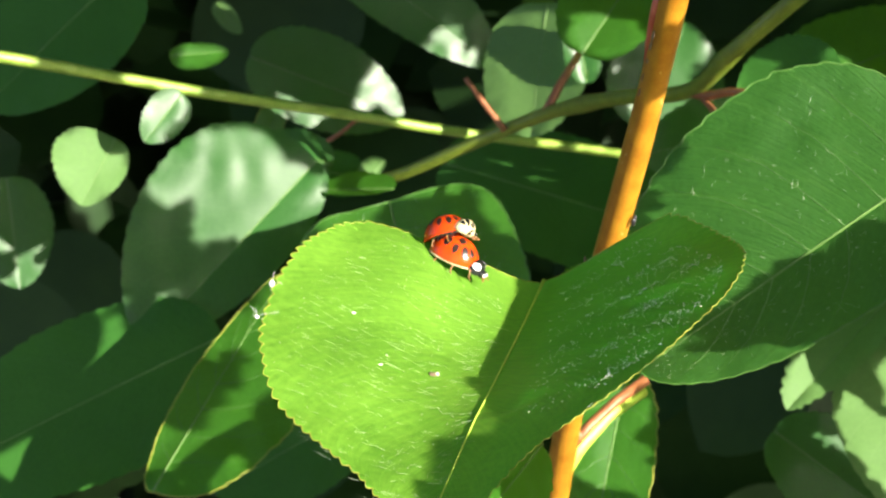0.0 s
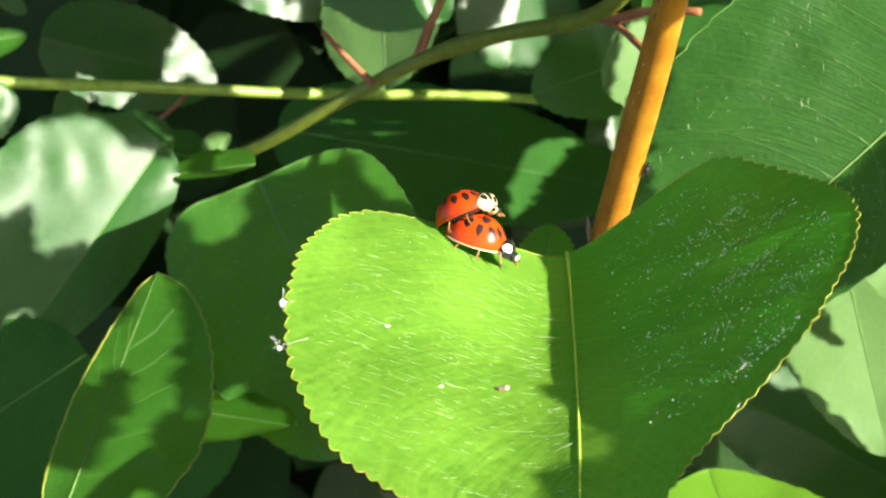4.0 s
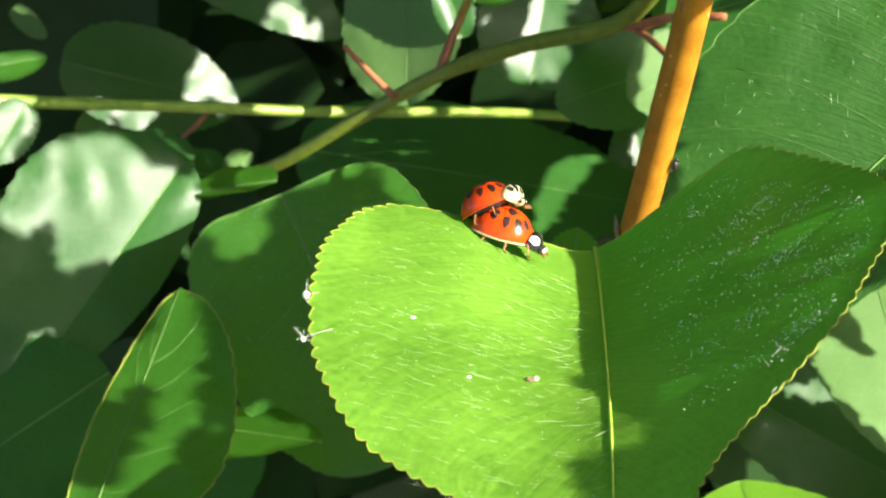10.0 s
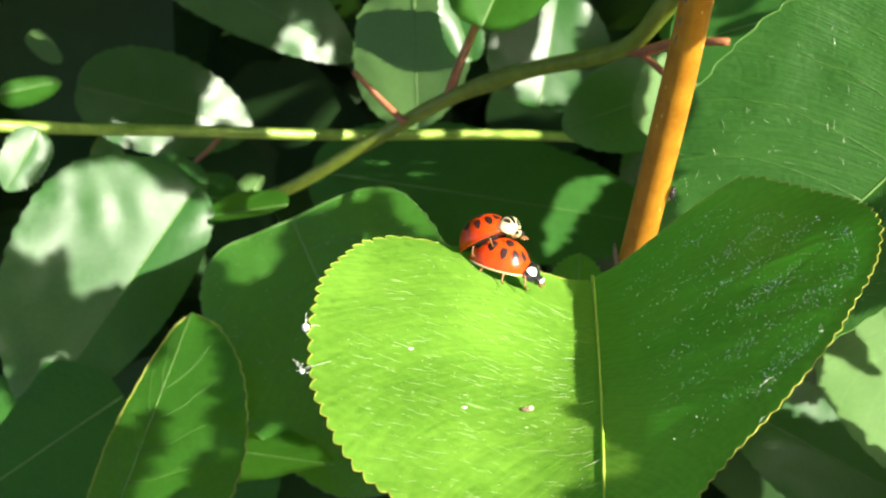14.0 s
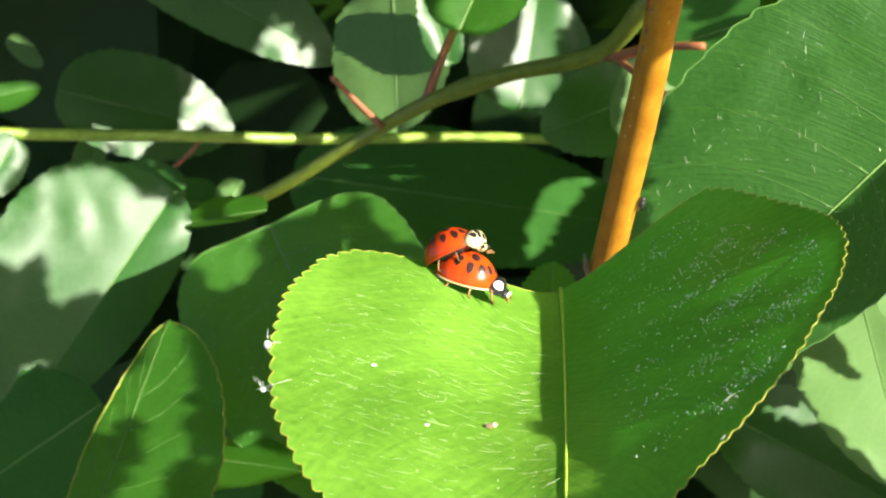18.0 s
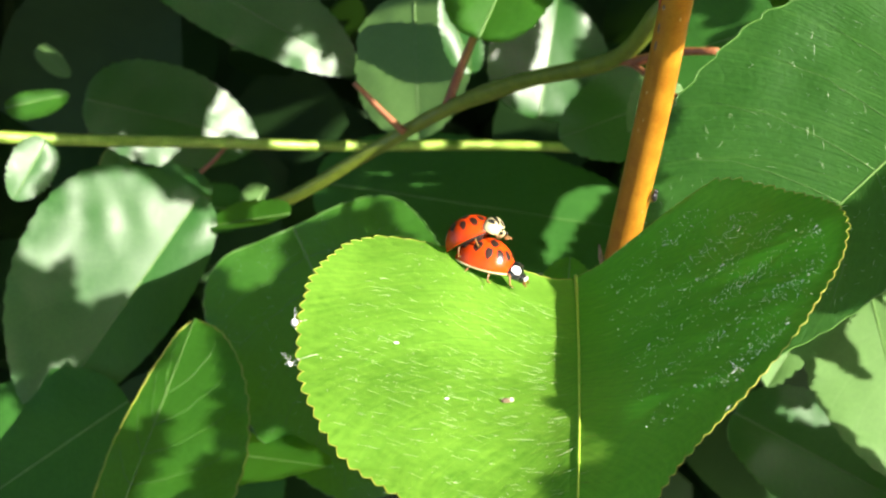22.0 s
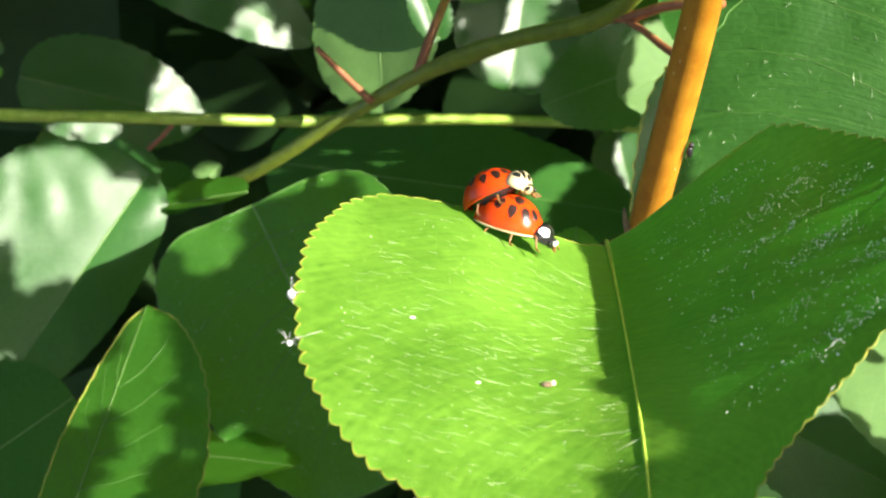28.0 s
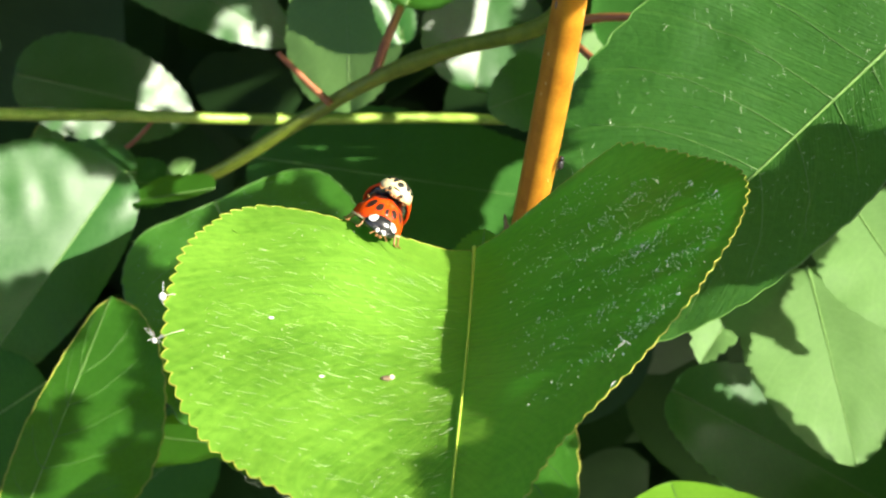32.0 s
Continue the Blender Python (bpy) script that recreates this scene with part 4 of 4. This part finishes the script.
def build_foliage():
    rng = random.Random(11)
    side = SUN.cross(Vector((0, 0, 1))).normalized()
    rise = side.cross(SUN).normalized()
    plans = [(np.array([(c.dot(side), c.dot(rise)) for c in cs]), r) for cs, r in GAPS]
    centre = mm(-45, 190, 800)
    mid = np.array((centre.dot(side), centre.dot(rise)))

    def nearest_gap(p):
        """Distance of plan points p to the nearest gap, negative inside."""
        best = np.full(len(p), 9.0)
        for c, r in plans:
            if len(c) == 1:
                d = np.hypot(*(p - c[0]).T) - r
            else:
                d, odd = np.full(len(p), 9.0), np.zeros(len(p), bool)
                for k in range(len(c)):
                    a, b = c[k], c[(k + 1) % len(c)]
                    e = b - a
                    t = np.clip((p - a) @ e / (e @ e), 0, 1)
                    d = np.minimum(d, np.hypot(*(p - a - t[:, None] * e).T))
                    up = (a[1] > p[:, 1]) != (b[1] > p[:, 1])
                    cross = a[0] + (p[:, 1] - a[1]) / (e[1] if abs(e[1]) > 1e-9 else 1e-9) * e[0]
                    odd ^= up & (p[:, 0] < cross)
                d = np.where(odd, -d, d)
            best = np.minimum(best, d)
        return best

    # an unseen sheet of leaves added across the sunlight, laid leaf by leaf, with small ones round the gaps
    vs, fs, uvs = [], [], []
    seed = np.random.RandomState(5)
    for step, lo, hi, nu, nw, reach, rows in ((0.0052, 0.0042, 0.0066, 46, 30, 9.0, 9), (0.0018, 0.0015, 0.0022, 133, 87, 0.0080, 4), (0.0010, 0.0007, 0.0011, 240, 157, 0.0026, 3)):
        g = np.array([(i, j) for i in range(-nu, nu + 1) for j in range(-nw, nw + 1)], float)
        g = mid + (g + seed.uniform(-0.45, 0.45, g.shape)) * step
        near = nearest_gap(g)
        size = seed.uniform(lo, hi, len(g))
        for (u, w), n, half in zip(g, near, size):
            if n < half * (1.22 if rows == 9 else 1.10) or n > reach:
                continue
            base = side * u + rise * w
            far = rng.uniform(0.13, 0.19)
            deep = centre.dot(SUN)
            c = base + SUN * (deep + far)
            while far < 0.6 and c.x < max(0.025 + 0.34 * (c.y + 0.10), 0.055) and c.z < 1.04 - 0.36 * (c.y + 0.15):
                far += 0.03
                c = base + SUN * (deep + far)
            z = (SUN + Vector((rng.gauss(0, 0.25), rng.gauss(0, 0.25), rng.gauss(0.1, 0.25)))).normalized()
            y = side * rng.gauss(0, 1) + rise * rng.gauss(-0.4, 1)
            y = (y - z * y.dot(z)).normalized()
            simple_leaf(vs, fs, uvs, c, y, z, half * 2.5, half, rows)
    tagged(obj("sun_screen_foliage", vs, fs, LEAF["c"], uvs=uvs), "unseen green leaves added across the sun to shape its light", "foliage", kind="stuff")
    # leaves filling the depth, with its shade put into their colour
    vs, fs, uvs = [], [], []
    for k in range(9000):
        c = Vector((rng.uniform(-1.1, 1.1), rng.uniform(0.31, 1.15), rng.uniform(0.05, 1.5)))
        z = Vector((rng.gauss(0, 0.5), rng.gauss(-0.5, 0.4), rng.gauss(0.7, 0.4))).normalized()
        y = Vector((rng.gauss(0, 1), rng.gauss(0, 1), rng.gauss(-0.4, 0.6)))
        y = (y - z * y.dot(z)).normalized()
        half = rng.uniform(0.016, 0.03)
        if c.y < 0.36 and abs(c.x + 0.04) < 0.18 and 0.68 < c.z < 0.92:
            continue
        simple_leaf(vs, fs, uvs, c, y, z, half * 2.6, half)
    for k in range(2600):      # the far side of the shrub, added to hide the sunlit ground
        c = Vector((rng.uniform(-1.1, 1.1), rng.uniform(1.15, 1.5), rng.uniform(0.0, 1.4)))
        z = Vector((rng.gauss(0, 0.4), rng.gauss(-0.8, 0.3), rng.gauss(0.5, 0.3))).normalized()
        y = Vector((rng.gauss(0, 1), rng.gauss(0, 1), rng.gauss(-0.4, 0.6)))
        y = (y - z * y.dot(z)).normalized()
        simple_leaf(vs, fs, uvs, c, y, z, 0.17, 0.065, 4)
    # an unseen roof of leaves, added to cut the skylight reaching the inside
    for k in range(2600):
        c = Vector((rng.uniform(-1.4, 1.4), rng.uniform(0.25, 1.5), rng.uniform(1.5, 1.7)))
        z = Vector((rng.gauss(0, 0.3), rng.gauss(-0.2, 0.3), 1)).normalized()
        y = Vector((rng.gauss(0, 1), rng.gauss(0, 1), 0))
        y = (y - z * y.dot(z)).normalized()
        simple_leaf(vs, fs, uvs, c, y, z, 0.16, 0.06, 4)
    tagged(obj("inner_foliage", vs, fs, INNER_SHADE, uvs=uvs), "leaves deep inside the shrub coloured dark for its shade, with an added leaf roof", "foliage", kind="stuff")


build_foliage()


# ---- ladybirds ----
def dome(cx, cz, la, wb, h, p, x, y):
    """Point of a domed shell over the plan point (x, y)."""
    r2 = min(1.0, (x / la) ** 2 + (y / wb) ** 2)
    return Vector((cx + x, y, cz + h * (1 - r2) ** p))


def shell(name, cx, cz, la, wb, h, p, material, root, phi0, phi1, label="", n_r=12, n_p=28, gap=0.0, lip=0.12):
    vs, fs = [], []
    for j in range(n_p + 1):
        ph = phi0 + (phi1 - phi0) * j / n_p
        for i in range(n_r + 1):
            r = math.sin(i / n_r * math.pi / 2)
            x, y = la * r * math.cos(ph), wb * r * math.sin(ph)
            q = dome(cx, cz, la, wb, h, p, x, y)
            q.y += gap
            vs.append(q * BEETLE)
        q = dome(cx, cz, la, wb, h, p, la * math.cos(ph), wb * math.sin(ph))
        vs.append(Vector((q.x * 1.0, q.y * 0.93 + gap, q.z - lip)) * BEETLE)
    m = n_r + 2
    for j in range(n_p):
        for i in range(m - 1):
            a = j * m + i
            fs.append((a, a + 1, a + m + 1, a + m))
    return obj(name, vs, fs, material, root, label)


def blotch(name, cx, cz, la, wb, h, p, x0, y0, rx, ry, material, root, label="", turn=0.0, lift=0.022):
    """A coloured patch that follows a domed shell, a hair proud of it."""
    vs, fs = [], []
    rings, sides = 3, 16
    for i in range(rings + 1):
        for k in range(sides):
            w = 2 * math.pi * k / sides
            a, b = rx * i / rings * math.cos(w), ry * i / rings * math.sin(w) * (1 + 0.12 * math.sin(3 * w))
            x, y = x0 + a * math.cos(turn) - b * math.sin(turn), y0 + a * math.sin(turn) + b * math.cos(turn)
            k2 = math.sqrt((x / la) ** 2 + (y / wb) ** 2)
            if k2 > 0.985:
                x, y = x * 0.985 / k2, y * 0.985 / k2
            q = dome(cx, cz, la, wb, h, p, x, y)
            e = 0.02
            nx = dome(cx, cz, la, wb, h, p, x + e, y) - dome(cx, cz, la, wb, h, p, x - e, y)
            ny = dome(cx, cz, la, wb, h, p, x, y + e) - dome(cx, cz, la, wb, h, p, x, y - e)
            nv = nx.cross(ny).normalized()
            vs.append((q + nv * (lift if i < rings else -0.01)) * BEETLE)
    for i in range(rings):
        for k in range(sides):
            fs.append((i * sides + k, i * sides + (k + 1) % sides, (i + 1) * sides + (k + 1) % sides, (i + 1) * sides + k))
    return obj(name, vs, fs, material, root, label)


def ladybird(label, male):
    root = thing("ladybird", label, "ladybird", "ladybirds")
    la, wb, h, p = 2.95, 2.45, 2.65, 0.56
    cx, cz = -0.55, 0.95
    case = ORANGE_B if male else ORANGE
    for nm, a, b, g in (("left_wing_case", 0.0, math.pi, 0.012), ("right_wing_case", -math.pi, 0.0, -0.012)):
        shell(nm, cx, cz, la, wb, h, p, case, root, a, b, "glossy orange-red wing case", gap=g)
    spots = [(2.05, 0.75, 0.30), (1.45, 1.45, 0.36), (0.55, 0.75, 0.42), (0.35, 1.8, 0.34), (-0.85, 1.4, 0.40), (-1.0, 0.55, 0.36), (-2.0, 0.85, 0.28)]
    for sx, sy, r in spots:
        for sg in (-1, 1):
            blotch("spot", cx, cz, la, wb, h, p, sx, sg * sy, r * 1.26, r * 1.32, SPOT, root)
    blotch("spot", cx, cz, la, wb, h, p, 2.35, 0.0, 0.26, 0.2, SPOT, root)
    edge = [dome(cx, cz - 0.04, la * 1.01, wb * 1.01, h, p, la * 1.01 * math.cos(w), wb * 1.01 * math.sin(w)) * BEETLE for w in np.linspace(-math.pi + 0.5, math.pi - 0.5, 50)]
    tube("wing_case_rim", edge, 0.00008, CREAM if not male else case, root, "pale rim of the wing cases", 6)
    # fore shield
    px, pz, pl, pw, ph, pp = (2.15, 0.92, 1.15, 1.84, 1.50, 0.5) if male else (2.45, 0.92, 0.98, 1.60, 1.22, 0.5)
    shell("fore_shield", px, pz, pl, pw, ph, pp, CREAM if male else BLACK, root, -math.pi, math.pi, "cream fore shield with black marks" if male else "black fore shield with white sides", 8, 36)
    if male:
        for x, y, rx, ry, tn in ((0.16, 0.58, 0.80, 0.36, 0.5), (0.16, -0.58, 0.80, 0.36, -0.5), (-0.35, 0.0, 0.40, 0.52, 0), (0.05, 1.25, 0.46, 0.28, 0), (0.05, -1.25, 0.46, 0.28, 0), (0.72, 0.0, 0.26, 0.40, 0), (-0.72, 0.55, 0.16, 0.42, 0), (-0.72, -0.55, 0.16, 0.42, 0)):
            blotch("mark", px, pz, pl, pw, ph, pp, x, y, rx, ry, BLACK, root, "", tn)
    else:
        for sg in (-1, 1):
            blotch("white_patch", px, pz, pl, pw, ph, pp, 0.12, sg * 1.06, 0.60, 0.42, IVORY, root, "white oval patch", sg * -0.35)
    # head
    ball("head", (3.08 if male else 3.38, 0, 1.05), 0.58, CREAM if male else BLACK, root, "", 0.85, 1.25, 0.85)
    if male:
        ball("brow", (3.12, 0, 1.40), 0.36, BLACK, root, "", 0.8, 1.5, 0.5)
    else:
        for sg in (-1, 1):
            ball("cheek_patch", (3.72, sg * 0.34, 1.20), 0.24, IVORY, root, "white cheek patch", 0.8, 0.8, 0.9)
    for sg in (-1, 1):
        ball("eye", (3.45, sg * 0.70, 1.18), 0.20, BLACK, root, "shiny black eye")
        an = [(3.7, sg * 0.45, 1.0), (4.0, sg * 0.66, 0.95), (4.15, sg * 0.85, 0.80)]
        tube("feeler", [Vector(q) * BEETLE for q in spline(an, 8)], [0.00005] * 6 + [0.00008, 0.0001], LEG, root, "thin amber feeler", 5)
        ball("jaw", (3.86, sg * 0.18, 0.78), 0.16, LEG, root)
    # belly and legs
    ball("belly", (-0.3, 0, 0.95), 2.6, BLACK, root, "", 1.0, 0.86, 0.2 if male else 0.22)
    for sg in (-1, 1):
        for k, (bx, fx, fy) in enumerate(((1.9, 2.5, 1.85), (0.3, 0.4, 2.6), (-1.0, -2.0, 2.5))):
            if male:
                fy *= 0.72
            drop = -0.35 if male else 0.0
            hip, knee, foot = (bx, sg * 1.1, 0.8), ((bx + fx) / 2, sg * fy * 0.82, 0.95), (fx, sg * fy, 0.12 + drop)
            toe = (fx + 0.35, sg * (fy + 0.28), 0.06 + drop)
            tube("leg", [Vector(q) * BEETLE for q in spline([hip, knee, foot, toe], 12)], [r * (0.8 if male else 0.9) for r in (0.00014, 0.00016, 0.00016, 0.00014, 0.00012, 0.0001, 0.00009, 0.00009, 0.00008, 0.00007, 0.00007, 0.00006)], LEG, root, "amber jointed leg", 6)
    turn = Matrix.Translation(Vector((2.0, 0, 1.3)) * BEETLE) @ pose(0, 0, 0, 0, 46 if male else 20, 0) @ Matrix.Translation(Vector((-2.0, 0, -1.3)) * BEETLE)
    for child in root.children:      # the fore shield and head hang down
        if child.name.split(".")[0] in ("fore_shield", "mark", "white_patch", "head", "brow", "cheek_patch", "eye", "feeler", "jaw"):
            child.data.transform(turn)
    return root


female = ladybird("glossy orange-red ladybird with black spots standing on the leaf", False)
male = ladybird("orange spotted ladybird with cream fore shield riding on another", True)

for beetle, size in ((female, 0.96), (male, 0.89)):
    for child in beetle.children:
        child.data.transform(Matrix.Scale(size, 4))


# ---- dust, threads and crumbs on the leaf ----
def build_dust():
    rng = random.Random(7)
    vs, fs = [], []

    def chip(x, y, length, wide, turn, up=0.05):
        z = main_height(x, y) + up
        a = Vector((math.cos(turn), math.sin(turn), 0))
        q = Vector((x, y, z))
        e = q + a * length
        e.z = main_height(e.x, e.y) + up
        s = Vector((-a.y, a.x, 0)) * wide
        o = len(vs)
        vs.extend(mm(*v) for v in (q, (q + e) / 2 + s, e, (q + e) / 2 - s, (q + e) / 2 + Vector((0, 0, wide * 2.2))))
        fs.extend([(o, o + 1, o + 4), (o + 1, o + 2, o + 4), (o + 2, o + 3, o + 4), (o + 3, o, o + 4)])

    def inside(x, y):
        return -18.5 < x < 18.0 and -30 < y < 17 and (x / 19.5) ** 2 + ((y + 3) / 25) ** 2 < 0.9

    for k in range(7000):
        x, y = 3.0 + 15.5 * rng.random() ** 0.7, rng.uniform(-14, 24)
        row = abs(math.sin((y - 0.42 * x) * 0.52)) ** 3
        rim = (x / 18.8) ** 2 + ((y - 4) / 21.5) ** 2
        if rim < 0.90 and rng.random() < (0.10 + 0.75 * row) * (0.25 + 0.75 * min(1.0, x / 12)) * (0.75 + 0.8 * noise.noise((x * 0.3, y * 0.3, 9.0))):
            r = rng.uniform(0.022, 0.054) * (1.7 if rng.random() < 0.06 else 1)
            chip(x, y, r * rng.uniform(1.5, 3.5), r * 0.7, rng.gauss(0.9, 0.8))
    for k in range(260):
        x, y = rng.uniform(-18.5, -1), rng.uniform(-26, 15)
        if inside(x, y):
            r = rng.uniform(0.012, 0.040)
            chip(x, y, r * 2, r * 0.8, rng.uniform(0, 3.1))
    tagged(obj("dust", vs, fs, WHITE, smooth=False), "white dust specks scattered on the leaf", "dust", kind="stuff")
    vs, fs = [], []
    for k in range(430):
        x, y = rng.uniform(-18.5, -1.5), rng.uniform(-26, 14)
        if inside(x, y):
            chip(x, y, rng.uniform(0.3, 2.4) * rng.uniform(0.4, 1.2), rng.uniform(0.004, 0.008), rng.gauss(-0.16, 0.22) + 0.25 * max(0, x + 8) / 8, 0.03)
    tagged(obj("hairs", vs, fs, PALEHAIR, smooth=False), "fine pale hairs and scratches on the leaf", "hairs", kind="stuff")
    for x, y, r in ((-5.1, -4.0, 0.30),):
        root = thing("crumb", "brown crumb of debris lying on the leaf", "debris", m=Matrix.Translation(mm(x, y, main_height(x, y))))
        ball("lump", (0, 0, 0.15), r, CRUMB, root, "", 1.5, 0.8, 0.7)
        ball("lump", (0.42, 0.05, 0.22), r * 0.75, DRY, root, "pale end of the crumb", 1.0, 0.8, 1.0)
    for x, y, r in ((-13.0, 0.6, 0.17), (-9.3, -5.9, 0.15)):
        root = thing("fleck", "white fleck of dry tissue on the leaf", "debris", m=Matrix.Translation(mm(x, y, main_height(x, y))))
        ball("body", (0, 0, 0.08), r, WHITE, root, "", 1.4, 0.7, 0.5)
    for i, (x, y) in enumerate(((-20.3, 0.5), (-20.2, -5.1))):
        c = mm(x, y, 902.8)
        root = thing("fluff", "tuft of white fluff caught on the leaf margin", "fluff", m=Matrix.Translation(c))
        ball("tuft", (0, 0, 0), 0.30 if i == 0 else 0.18, WHITE, root, "", 1.0, 0.8, 1.2)
        for k in range(7):
            e = Vector((rng.gauss(0.1, 0.5), rng.gauss(0, 0.5), rng.gauss(0.2, 0.6)))
            tube("thread", [Vector((0, 0, 0)), e * 0.0006 + mm(0, 0, 0.1), e * 0.0011], 0.000012, WHITE, root, "", 4)
    for x, y, dx, dy in ((12.4, -10.0, 0.25, 0.9), (11.2, -11.3, 0.5, 0.5), (9.6, -12.2, 0.45, 0.5), (13.5, -8.2, 0.2, 0.3), (8.7, -16.3, 0.3, 0.3)):
        zz = main_height(x, y)
        root = thing("thread", "fine white spider thread on the leaf", "thread", m=Matrix.Translation(mm(x, y, zz)))
        for k in range(2):
            ex, ey = x + dx * rng.uniform(0.5, 1.2), y + dy * rng.uniform(0.5, 1.2)
            e = mm(ex - x, ey - y, main_height(ex, ey) - zz + 0.05)
            a = mm(rng.gauss(0, 0.1), rng.gauss(0, 0.1), 0.08)
            tube("strand", [a, (a + e) / 2 + mm(0, 0, 0.10), e], 0.000010, WHITE, root, "", 4)


build_dust()


# ---- movement ----
def on_leaf(x, y, yaw, lift=0.0, pitch=0.0):
    """A pose on the main leaf at (x, y) mm, heading yaw degrees, lying along the blade."""
    e = 1.2
    gx = (main_height(x + e, y) - main_height(x - e, y)) / (2 * e)
    gy = (main_height(x, y + e) - main_height(x, y - e)) / (2 * e)
    up = Vector((-gx, -gy, 1)).normalized()
    h = Vector((math.cos(radians(yaw)), math.sin(radians(yaw)), 0))
    h = (h - up * h.dot(up)).normalized()
    s = up.cross(h)
    m = Matrix.Identity(4)
    for i, ax in enumerate((h, s, up)):
        m.col[i][:3] = ax
    m.translation = mm(x, y, main_height(x, y) + lift)
    return m @ pose(0, 0, 0, 0, pitch, 0)


RIDE = pose(-0.00112, 0.0001, 0.00202, -12, -42, -4)


def motions():
    rows = [(t, on_leaf(x, y, yaw, 0.1, -18)) for t, x, y, yaw in (
        (0.0, -6.2, 14.2, -15),
        (9.0, -6.2, 14.2, -15),
        (24.0, -6.1, 14.2, -12),
        (28.0, -6.1, 14.2, -18),
        (29.5, -6.2, 14.6, -22),
        (30.3, -6.6, 15.0, -35),
        (31.0, -6.2, 15.2, -60),
        (31.5, -6.3, 15.8, -80),
        (32.0, -6.5, 16.3, -94),
    )]
    walk(female, rows)
    walk(male, [(t, m @ RIDE) for t, m in rows])


motions()
